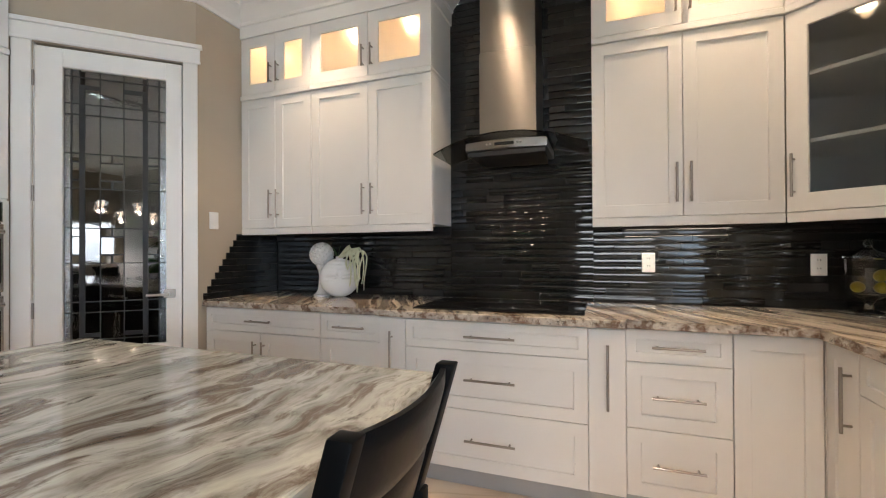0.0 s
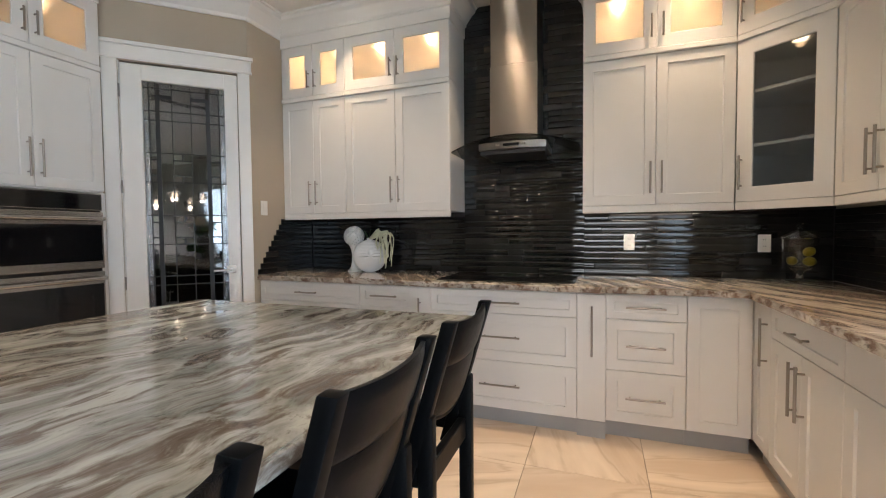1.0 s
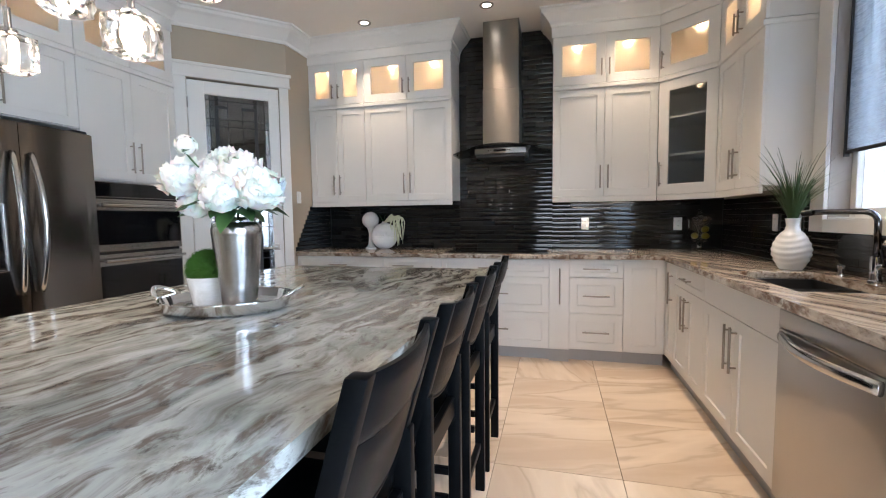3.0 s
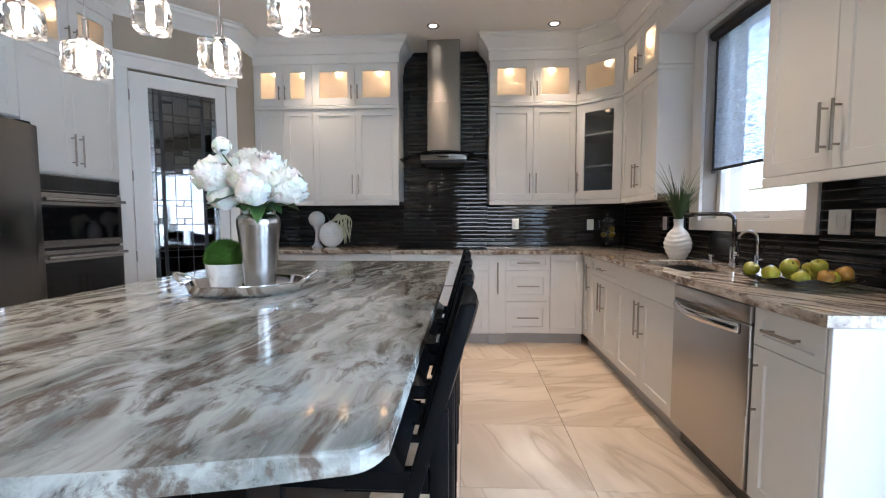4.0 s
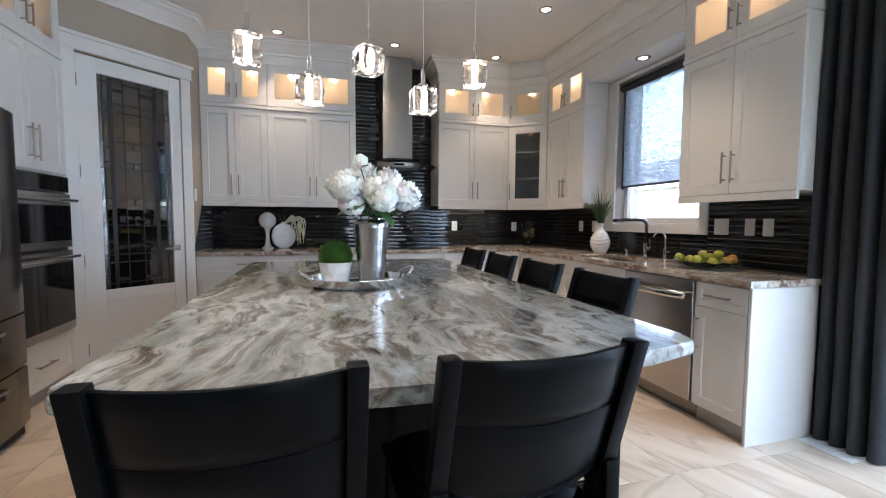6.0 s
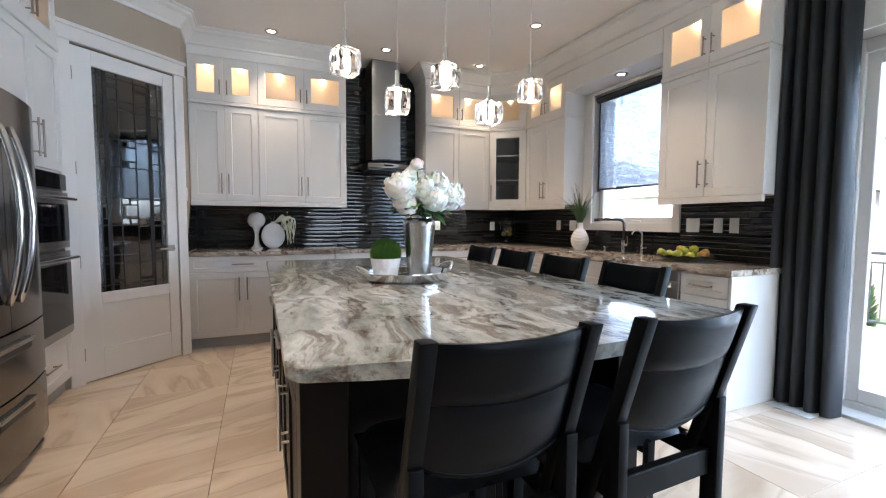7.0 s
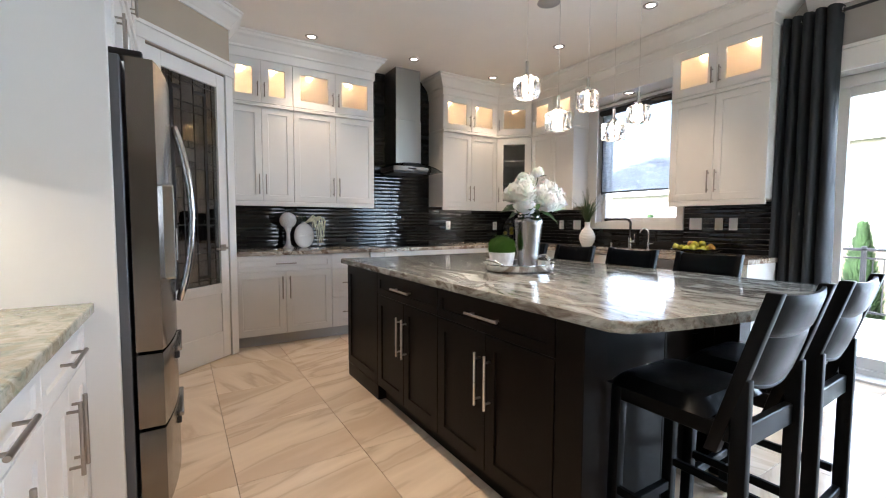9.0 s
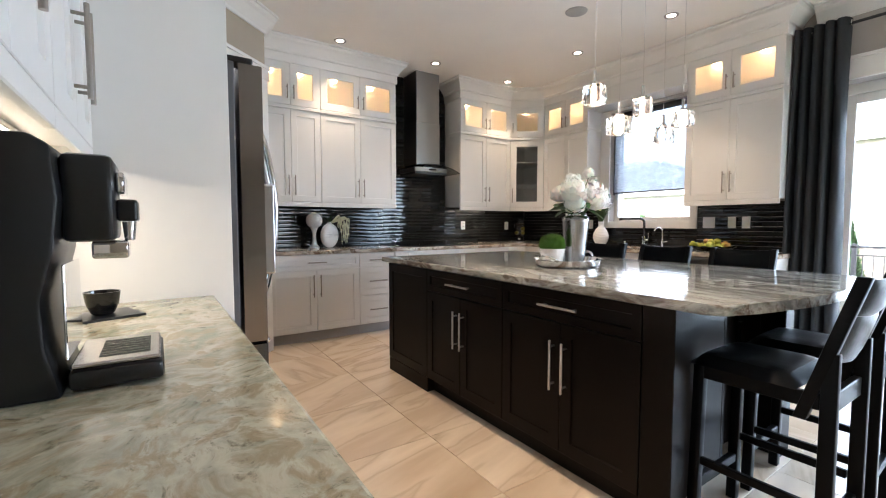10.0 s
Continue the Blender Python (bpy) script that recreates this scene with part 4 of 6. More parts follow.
# ---- stools ----
def stool(m):
    ob = thing("bar_stool", m, "black wooden bar stool with black leather seat and back", "bar stool", "stools round the island")
    W = 0.168
    for sx in (-1, 1):
        part("back_leg", beam(B(), (sx * W, -0.200, 0), (sx * W, -0.200, 0.785), 0.029, 0.042), BLACKWOOD, ob, smooth="auto")
        part("back_upright", beam(B(), (sx * W, -0.130, 0.56), (sx * W, -0.265, 1.025), 0.031, 0.036), BLACKWOOD, ob, smooth="auto")
        part("front_leg", beam(B(), (sx * W, 0.185, 0), (sx * (W - 0.005), 0.175, 0.65), 0.038, 0.038), BLACKWOOD, ob, smooth="auto")
        part("side_rail", box(B(), sx * W - 0.011, -0.179, 0.60, sx * W + 0.011, 0.16, 0.65, 0.003), BLACKWOOD, ob)
        part("side_stretcher", box(B(), sx * W - 0.010, -0.175, 0.265, sx * W + 0.010, 0.17, 0.295, 0.003), BLACKWOOD, ob)
    part("front_rail", box(B(), -W + 0.02, 0.165, 0.585, W - 0.02, 0.19, 0.65, 0.003), BLACKWOOD, ob)
    part("back_rail", box(B(), -W + 0.02, -0.205, 0.585, W - 0.02, -0.18, 0.65, 0.003), BLACKWOOD, ob)
    part("foot_rail", box(B(), -W + 0.02, 0.168, 0.17, W - 0.02, 0.195, 0.205, 0.003), BLACKWOOD, ob)
    part("back_stretcher", box(B(), -W + 0.02, -0.207, 0.20, W - 0.02, -0.183, 0.23, 0.003), BLACKWOOD, ob)
    bm = B()
    n = 10
    grid = {}
    for i in range(n + 1):
        for j in range(n + 1):
            x, y = -0.19 + 0.38 * i / n, -0.122 + 0.335 * j / n
            u, v = 2 * i / n - 1, 2 * j / n - 1
            z = 0.650 + 0.048 * (1 - abs(u) ** 5) ** 0.5 * (1 - abs(v) ** 5) ** 0.5 - 0.008 * (1 - u * u) * (1 - v * v)
            grid[i, j] = bm.verts.new((x, y, z + 0.001))
    for i in range(n):
        for j in range(n):
            bm.faces.new((grid[i, j], grid[i + 1, j], grid[i + 1, j + 1], grid[i, j + 1]))
    base = [grid[i, 0] for i in range(n + 1)] + [grid[n, j] for j in range(1, n + 1)] + [grid[i, n] for i in range(n - 1, -1, -1)] + [grid[0, j] for j in range(n - 1, 0, -1)]
    bm.faces.new(base[::-1])
    part("seat", bm, LEATHER, ob, "padded black leather seat", smooth="auto")
    # curved back of two padded panels that meet in a crease, the lower edge bowed, with a piped hem
    def pad(z_lo, z_hi, sag_lo, sag_hi, thick):
        bm = B()
        rows, cols = 8, 10
        for face in (0, 1):
            pts = {}
            for r in range(rows + 1):
                k = r / rows
                for c in range(cols + 1):
                    u = 2 * c / cols - 1
                    bow = 1 - u * u
                    z = (z_lo - sag_lo * bow) * (1 - k) + (z_hi - sag_hi * bow) * k
                    y0 = -0.195 - 0.29 * (z - 0.785)
                    swell = thick * max(0.0, 1 - abs(2 * k - 1) ** 4) ** 0.5 * (1 - abs(u) ** 8)
                    pts[r, c] = bm.verts.new((u * (W - 0.0155), y0 - 0.022 * bow + (0.005 + swell if face else -0.005 - swell), z))
            for r in range(rows):
                for c in range(cols):
                    q = (pts[r, c], pts[r, c + 1], pts[r + 1, c + 1], pts[r + 1, c])
                    bm.faces.new(q if not face else q[::-1])
            edge = [pts[0, c] for c in range(cols + 1)] + [pts[r, cols] for r in range(1, rows + 1)] + [pts[rows, c] for c in range(cols - 1, -1, -1)] + [pts[r, 0] for r in range(rows - 1, 0, -1)]
            if face:
                for i in range(len(edge)):
                    j = (i + 1) % len(edge)
                    bm.faces.new((other[i], other[j], edge[j], edge[i]))
            other = edge
        bmesh.ops.recalc_face_normals(bm, faces=bm.faces)
        return bm
    part("backrest", pad(0.905, 1.018, 0.012, 0.006, 0.010), LEATHER, ob, "upper padded black leather panel of the back", smooth="auto")
    part("lower_back_panel", pad(0.772, 0.904, 0.030, 0.012, 0.007), LEATHER, ob, "lower padded black leather panel of the back", smooth="auto")
    hem = []
    for c in range(13):
        u = c / 6 - 1
        z = 0.770 - 0.030 * (1 - u * u)
        hem.append((u * (W - 0.016), -0.195 - 0.29 * (z - 0.785) - 0.022 * (1 - u * u), z))
    part("piping", tube(B(), hem, 0.008, 8), LEATHER, ob, smooth=True)
    return ob


first = stool(pose(-1.172, -1.132, 0))
copy_thing(first, pose(-0.712, -1.135, 0, 0, 0, 2))
for y in (0.925, 0.440, -0.055, -0.548):
    copy_thing(first, pose(-0.235, y, 0, 0, 0, 90))

# ---- range hood ----
hood = thing("range_hood", pose(-0.207, HOOD_Y - 0.011, 0), "stainless chimney range hood with curved glass canopy", "range hood")
cw = 0.165
part("chimney", box(B(), -cw, -0.325, 2.42, cw, -0.001, CEIL_Z - 0.002, 0.003), STEELV, hood, "brushed stainless chimney")
part("chimney_sleeve", box(B(), -cw - 0.004, -0.329, 1.90, cw + 0.004, -0.001, 2.419, 0.003), STEELV, hood, "brushed stainless chimney")
bm = B()
n = 14
pts = [(-0.235 + 0.47 * i / n, -0.40 - 0.03 * math.sin(math.pi * i / n)) for i in range(n + 1)]
prism(bm, pts + [(0.235, -0.02), (-0.235, -0.02)], 1.815, 1.865, 0.004)
part("body", bm, STEELV, hood, "steel control body", smooth="auto")
part("filter", prism(B(), [(-0.225, -0.39), (0.225, -0.39), (0.20, -0.03), (-0.20, -0.03)], 1.785, 1.814, 0.003), painted("dark_filter_mesh", (0.03, 0.03, 0.03), 0.4), hood, "dark grease filter")
part("display", box(B(), -0.055, -0.4325, 1.832, 0.055, -0.4255, 1.850, 0.002), BLACKGLOSS, hood, "small dark display")
for x in (-0.10, -0.08, 0.075, 0.095):
    part("button", rod(B(), (x, -0.432, 1.841), (x, -0.418, 1.841), 0.006, sides=10), STEEL, hood)
bm = B()
n, t = 24, 0.009
up, lo = [], []
for j in range(2):
    for i in range(n + 1):
        u = 2 * i / n - 1
        x = u * 0.45
        z = 1.905 - 0.075 * u * u
        y = -0.025 if j else -0.375 - 0.085 * (1 - u * u)
        up.append(bm.verts.new((x, y, z)))
        lo.append(bm.verts.new((x, y, z - t)))
for i in range(n):
    bm.faces.new((up[i], up[i + 1], up[n + 2 + i], up[n + 1 + i]))
    bm.faces.new((lo[i + 1], lo[i], lo[n + 1 + i], lo[n + 2 + i]))
    bm.faces.new((up[i + 1], up[i], lo[i], lo[i + 1]))
    bm.faces.new((up[n + 1 + i], up[n + 2 + i], lo[n + 2 + i], lo[n + 1 + i]))
for i in (0, n):
    bm.faces.new((up[i], up[n + 1 + i], lo[n + 1 + i], lo[i]))
bmesh.ops.recalc_face_normals(bm, faces=bm.faces)
canopy = part("canopy", bm, clear_glass("smoked_canopy_glass", (0.36, 0.39, 0.39)), hood, "curved tinted glass canopy", smooth="auto")

# cooktop
ck = thing("cooktop", pose(-0.228, 2.80, TOPZ1), "black glass induction cooktop set in the worktop", "cooktop")
part("glass_top", box(B(), -0.455, -0.27, 0.0005, 0.455, 0.26, 0.008, 0.003), BLACKGLOSS, ck)

# ---- pantry door with leaded glass ----
door = thing("door_1", DIAG @ pose(D0 + 0.004, 0.0, 0, 0, 0, -0.9), "white pantry door with tall leaded smoked glass, ajar", "door", kind="structure")
DW_, DH = D1 - D0 - 0.008, D_TOP - 0.014
G0, G1, GZ0, GZ1 = 0.130, 0.652, 0.660, 2.335
bm = B()
box(bm, 0, 0.004, 0.008, G0, 0.044, DH, 0.002)
box(bm, G1, 0.004, 0.008, DW_, 0.044, DH, 0.002)
box(bm, G0, 0.0045, GZ1, G1, 0.0435, DH, 0.002)
box(bm, G0, 0.0045, 0.575, G1, 0.0435, GZ0, 0.002)
box(bm, G0, 0.0045, 0.008, G1, 0.0435, 0.235, 0.002)
box(bm, G0, 0.014, 0.235, G1, 0.034, 0.575)
part("leaf", bm, TRIM, door, "white painted door leaf")
cols_ = [G0, 0.166, 0.207, 0.232, 0.307, 0.427, 0.524, 0.549, 0.612, G1]
rows_ = [GZ0, 0.705, 0.748, 0.872, 0.937, 1.170, 1.382, 1.622, 1.832, 2.066, 2.131, 2.222, 2.246, 2.292, GZ1]
def came(x0, x1, z0, z1, w=0.006):
    if x1 - x0 < z1 - z0:
        part("came", box(B(), x0 - w / 2, 0.018, z0, x0 + w / 2, 0.030, z1), LEAD, door)
    else:
        part("came", box(B(), x0, 0.0185, z0 - w / 2, x1, 0.0295, z0 + w / 2), LEAD, door)
for x in (0.166, 0.207, 0.307, 0.427, 0.549, 0.612):
    came(x, x, GZ0, GZ1, 0.008 if x in (0.166, 0.612) else 0.006)
for z in (0.705, 0.872, 0.937, 1.170, 1.382, 1.622, 1.832, 2.066, 2.131, 2.292):
    came(G0, G1, z, z, 0.007)
# the dark glass band that runs round the inner field
for x0, x1, z0, z1 in ((0.207, 0.232, 0.722, 2.246), (0.524, 0.549, 0.722, 2.246), (0.2325, 0.307, 0.722, 0.748), (0.427, 0.5235, 0.722, 0.748), (0.2325, 0.307, 2.222, 2.246), (0.427, 0.5235, 2.222, 2.246)):
    part("dark_band", box(B(), x0, 0.0172, z0, x1, 0.0308, z1), LEAD, door, "dull black glass band")
rnd = random.Random(5)
cells = []
fields = ((G0, 0.166), (0.166, 0.207), (0.232, 0.307), (0.307, 0.427), (0.427, 0.524), (0.549, 0.612), (0.612, G1))
levels = (GZ0, 0.705, 0.872, 0.937, 1.170, 1.382, 1.622, 1.832, 2.066, 2.131, 2.292, GZ1)
for i, (x0, x1) in enumerate(fields):
    for z0, z1 in zip(levels, levels[1:]):
        if i in (1, 3, 5) and z0 in (1.170, 1.622):
            za, zb, xm = z0 + 0.24 * (z1 - z0), z0 + 0.76 * (z1 - z0), (x0 + x1) / 2
            came(x0, x1, za, za, 0.009)
            came(x0, x1, zb, zb, 0.009)
            if i == 3:
                came(xm, xm, z0, za, 0.011)
                came(xm, xm, zb, z1, 0.011)
                cells += [(x0, xm, z0, za, 1), (xm, x1, z0, za, 1), (x0, xm, zb, z1, 1), (xm, x1, zb, z1, 1)]
            else:
                cells += [(x0, x1, z0, za, 1), (x0, x1, zb, z1, 1)]
            cells.append((x0, x1, za, zb, 1))
        else:
            cells.append((x0, x1, z0, z1, 2 if i in (0, 6) else 0))
for x0, x1, z0, z1, sort in cells:
    c = Vector(((x0 + x1) / 2, 0.024, (z0 + z1) / 2))
    bm = box(B(), x0 - c.x + 0.001, -0.002, z0 - c.z + 0.001, x1 - c.x - 0.001, 0.002, z1 - c.z - 0.001)
    pane = part("pane", bm, (DOORGLASS, CLEARBEVEL, RIPPLE)[sort], door)
    tilt = (0.25, 0.9, 0.3)[sort]
    pane.matrix_local = pose(*c, rnd.uniform(-tilt, tilt), 0, rnd.uniform(-tilt, tilt))
part("handle_plate", box(B(), DW_ - 0.10, -0.006, 0.945, DW_ - 0.035, 0.0035, 1.00, 0.002), NICKEL, door, "square nickel rose")
bm = rod(B(), (DW_ - 0.07, -0.006, 0.97), (DW_ - 0.07, -0.05, 0.97), 0.009, sides=12)
rod(bm, (DW_ - 0.062, -0.045, 0.97), (DW_ - 0.185, -0.045, 0.967), 0.0085, sides=12)
part("lever", bm, NICKEL, door, "nickel lever handle", smooth="auto")
for z in (0.22, 0.90, 1.58, 2.25):
    part("hinge", rod(B(), (-0.004, -0.004, z - 0.045), (-0.004, -0.004, z + 0.045), 0.0075, sides=10), BRONZE, door, smooth="auto")

bm = B()
box(bm, 0.022, -0.018, 0.0, D0 - 0.004, -0.0005, D_TOP + 0.012, 0.002)
box(bm, D1 + 0.003, -0.018, 0.0, 0.948, -0.0005, D_TOP + 0.012, 0.002)
box(bm, 0.012, -0.022, D_TOP + 0.0125, 0.962, -0.0005, D_TOP + 0.10, 0.002)
box(bm, 0.0, -0.034, D_TOP + 0.1005, 0.975, -0.0005, D_TOP + 0.128, 0.003)
box(bm, 0.008, -0.028, D_TOP + 0.001, 0.967, -0.0185, D_TOP + 0.017, 0.002)
box(bm, D0 - 0.001, 0.0005, 0.0, D0 + 0.002, 0.11, D_TOP, 0.0)
cas = structure("door_casing", bm, TRIM, "white door casing with a stepped head", "trim")
cas.matrix_world = DIAG

# ---- sink window ----
win = thing("window_1", pose(WIN_X, 0, 0), "white casement window over the sink, closed", "window", kind="structure")
for nm, b in (("casing_side", (WY0 - 0.072, SILL_Z - 0.072, WY0, HEAD_Z + 0.03)), ("casing_side", (WY1, SILL_Z - 0.072, 1.772, HEAD_Z + 0.03)),
              ("casing_foot", (WY0 + 0.0005, SILL_Z - 0.072, WY1 - 0.0005, SILL_Z)), ("casing_head", (WY0 + 0.0005, HEAD_Z, WY1 - 0.0005, HEAD_Z + 0.03))):
    part(nm, box(B(), -0.024, b[0], b[1], -0.001, b[2], b[3], 0.002), TRIM, win)
bm = B()
f = 0.045
for y0, y1, z0, z1 in ((WY0, WY0 + f, SILL_Z, HEAD_Z), (WY1 - f, WY1, SILL_Z, HEAD_Z), (WY0 + f, WY1 - f, SILL_Z, SILL_Z + 0.06), (WY0 + f, WY1 - f, HEAD_Z - f, HEAD_Z)):
    box(bm, 0.10, y0, z0, 0.17, y1, z1, 0.003)
part("frame", bm, TRIM, win)
part("sill", box(B(), 0.0, WY0 + 0.001, SILL_Z + 0.0005, 0.099, WY1 - 0.001, SILL_Z + 0.012, 0.002), TRIM, win)
pane = part("pane", box(B(), 0.13, WY0 + f, SILL_Z + 0.06, 0.136, WY1 - f, HEAD_Z - f), GLASS, win)
pane.visible_shadow = False
part("crank", box(B(), 0.07, 1.07, SILL_Z + 0.0125, 0.098, 1.17, SILL_Z + 0.035, 0.005), TRIM, win, "white window crank cover")

sh = thing("roller_shade", pose(WIN_X, 0, 0), "grey woven roller shade half lowered, dark hem", "window shade")
part("roll", rod(B(), (0.04, WY0 + 0.004, 2.515), (0.04, WY1 - 0.004, 2.515), 0.034, sides=20), painted("charcoal_shade_cloth", (0.02, 0.021, 0.023), 0.7), sh, "dark shade roll", smooth="auto")
c = part("cloth", box(B(), 0.061, WY0 + 0.012, 1.575, 0.0618, WY1 - 0.012, 2.50), SHADE, sh, "grey woven see-through cloth")
part("hem_bar", box(B(), 0.057, WY0 + 0.010, 1.555, 0.066, WY1 - 0.010, 1.5745, 0.003), material("dark_hem", (0.015, 0.015, 0.017), 0.5), sh)
for y in (WY0 + 0.001, WY1 - 0.022):
    part("side_channel", box(B(), 0.05, y, 1.54, 0.075, y + 0.008, 2.48), material("dark_channel", (0.015, 0.015, 0.017), 0.5), sh)

# ---- patio door ----
pd = thing("door_2", pose(WIN_X, 0, 0), "white framed sliding patio door, closed", "door", kind="structure")
bm = B()
for y0, y1, z0, z1 in ((PY0, PY0 + 0.07, 0, P_TOP), (PY1 - 0.07, PY1, 0, P_TOP), (PY0 + 0.07, PY1 - 0.07, P_TOP - 0.085, P_TOP), (PY0 + 0.07, PY1 - 0.07, 0, 0.06)):
    box(bm, 0.16, y0, z0, 0.27, y1, z1, 0.004)
part("frame", bm, TRIM, pd)
for y0, y1, x in ((PY0 + 0.07, -1.72, 0.235), (-1.79, PY1 - 0.07, 0.185)):
    bm = B()
    for a, b_, z0, z1 in ((y0, y0 + 0.065, 0.062, P_TOP - 0.087), (y1 - 0.065, y1, 0.062, P_TOP - 0.087), (y0 + 0.065, y1 - 0.065, 0.062, 0.15), (y0 + 0.065, y1 - 0.065, P_TOP - 0.16, P_TOP - 0.087)):
        box(bm, x, a, z0, x + 0.04, b_, z1, 0.003)
    leaf = part("sash", bm, TRIM, pd)
    g_ = part("pane", box(B(), x + 0.016, y0 + 0.065, 0.15, x + 0.022, y1 - 0.065, P_TOP - 0.16), GLASS, leaf)
    g_.visible_shadow = False
bm = B()
box(bm, -0.02, PY0 - 0.09, 0, -0.001, PY0, P_TOP + 0.001, 0.002)
box(bm, -0.02, PY1, 0, -0.001, PY1 + 0.09, P_TOP + 0.001, 0.002)
box(bm, -0.024, PY0 - 0.10, P_TOP + 0.0015, -0.001, PY1 + 0.10, P_TOP + 0.16, 0.002)
box(bm, -0.036, PY0 - 0.11, P_TOP + 0.1605, -0.001, PY1 + 0.11, P_TOP + 0.19, 0.003)
part("casing", bm, TRIM, pd, "white door casing")
part("threshold", box(B(), 0.0, PY0 + 0.001, -0.01, 0.159, PY1 - 0.001, 0.02, 0.003), TRIM, pd)

# ---- curtain and rod ----
cu = thing("curtain", pose(1.665, -0.44, 0), "charcoal grommet curtain drawn to the side", "curtain")
bm = B()
n, rows = 96, 24
def fold(k, z):
    a = k * 2 * math.pi * 4.75
    depth = 0.062 + 0.010 * math.sin(3 * a / 4.75 + 1.3)
    flare = 1 + 0.10 * (1 - z / 2.82) + 0.03 * math.sin(z * 2.2 + k * 5)
    return (depth * math.sin(a) + 0.008 * noise.noise((k * 9, z * 1.2, 0)), (k - 0.5) * 0.36 * flare + 0.02 * math.cos(a) + 0.010 * noise.noise((k * 7, z, 3)))
for side in (0, 1):
    grid = [[bm.verts.new((fold(i / n, 0.012 + 2.83 * j / rows)[0] + side * 0.004, fold(i / n, 0.012 + 2.83 * j / rows)[1], 0.012 + 2.83 * j / rows)) for j in range(rows + 1)] for i in range(n + 1)]
    for i in range(n):
        for j in range(rows):
            q = (grid[i][j], grid[i + 1][j], grid[i + 1][j + 1], grid[i][j + 1])
            bm.faces.new(q if side else q[::-1])
part("drape", bm, CURTAIN, cu, "heavy charcoal cloth in deep folds", smooth=True)
for k in range(11):
    y = (k / 10.0 - 0.5) * 0.355
    bm = lathe(B(), [(0.019, -0.003), (0.027, -0.003), (0.027, 0.003), (0.019, 0.003), (0.019, -0.003)], 20)
    bmesh.ops.transform(bm, matrix=pose(0, y, 2.79, 90, 0, 0), verts=bm.verts)
    part("grommet", bm, CHROME, cu, "metal ring", smooth="auto")
rd = thing("curtain_rod", pose(1.665, 0, 2.79), "dark metal curtain rod with round ends", "curtain rod")
part("pole", rod(B(), (0, -0.262, 0), (0, -3.3, 0), 0.012, sides=14), RAILING, rd, smooth="auto")
part("finial", blob(B(), (0, -0.262, 0), (0.022, 0.022, 0.022), 2), RAILING, rd, smooth=True)
for y in (-0.30, -1.76, -3.2):
    part("bracket", box(B(), 0.0, y - 0.010, -0.012, 0.098, y + 0.010, 0.012, 0.002), RAILING, rd)

fv = thing("floor_vent", pose(1.60, -0.42, 0), "white metal floor vent beside the curtain", "floor vent")
part("rim", box(B(), -0.07, -0.13, 0.0005, 0.07, 0.13, 0.005, 0.002), PLASTIC, fv)
for i in range(10):
    part("louvre", box(B(), -0.055, -0.115 + i * 0.024, 0.0052, 0.055, -0.105 + i * 0.024, 0.008), PLASTIC, fv)

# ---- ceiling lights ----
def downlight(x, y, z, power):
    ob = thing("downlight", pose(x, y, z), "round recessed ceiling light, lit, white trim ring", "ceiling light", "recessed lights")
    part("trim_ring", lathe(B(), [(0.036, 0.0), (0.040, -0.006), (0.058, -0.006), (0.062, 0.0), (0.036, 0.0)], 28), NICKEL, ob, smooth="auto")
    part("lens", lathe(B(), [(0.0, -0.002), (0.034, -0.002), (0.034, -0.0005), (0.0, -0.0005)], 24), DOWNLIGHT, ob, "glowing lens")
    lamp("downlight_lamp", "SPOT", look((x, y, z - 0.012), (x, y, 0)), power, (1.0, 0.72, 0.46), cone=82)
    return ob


# the last three, x below -1.6, are added unseen to brighten the aisle floor
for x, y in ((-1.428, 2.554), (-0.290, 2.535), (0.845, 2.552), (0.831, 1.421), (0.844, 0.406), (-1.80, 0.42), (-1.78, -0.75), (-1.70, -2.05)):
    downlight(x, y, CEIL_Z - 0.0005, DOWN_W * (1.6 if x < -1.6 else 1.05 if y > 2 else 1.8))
downlight(1.575, 1.105, 2.5995, DOWN_W * 0.12)

sp = thing("ceiling_speaker", pose(0.082, 0.83, CEIL_Z), "round grey ceiling speaker grille", "speaker")
part("grille", lathe(B(), [(0.0, -0.006), (0.085, -0.006), (0.093, -0.004), (0.095, -0.0005), (0.0, -0.0005)], 36), painted("grey_grille", (0.35, 0.34, 0.33), 0.6, 0.2, 400, 0.6), sp, smooth="auto")

# pendant row over the island
can = thing("pendant_canopy", pose(-0.878, -0.41, CEIL_Z), "long polished ceiling plate for five pendants", "pendant light")
part("plate", box(B(), -0.50, -0.05, -0.028, 0.50, 0.05, -0.0005, 0.004), CHROME, can)


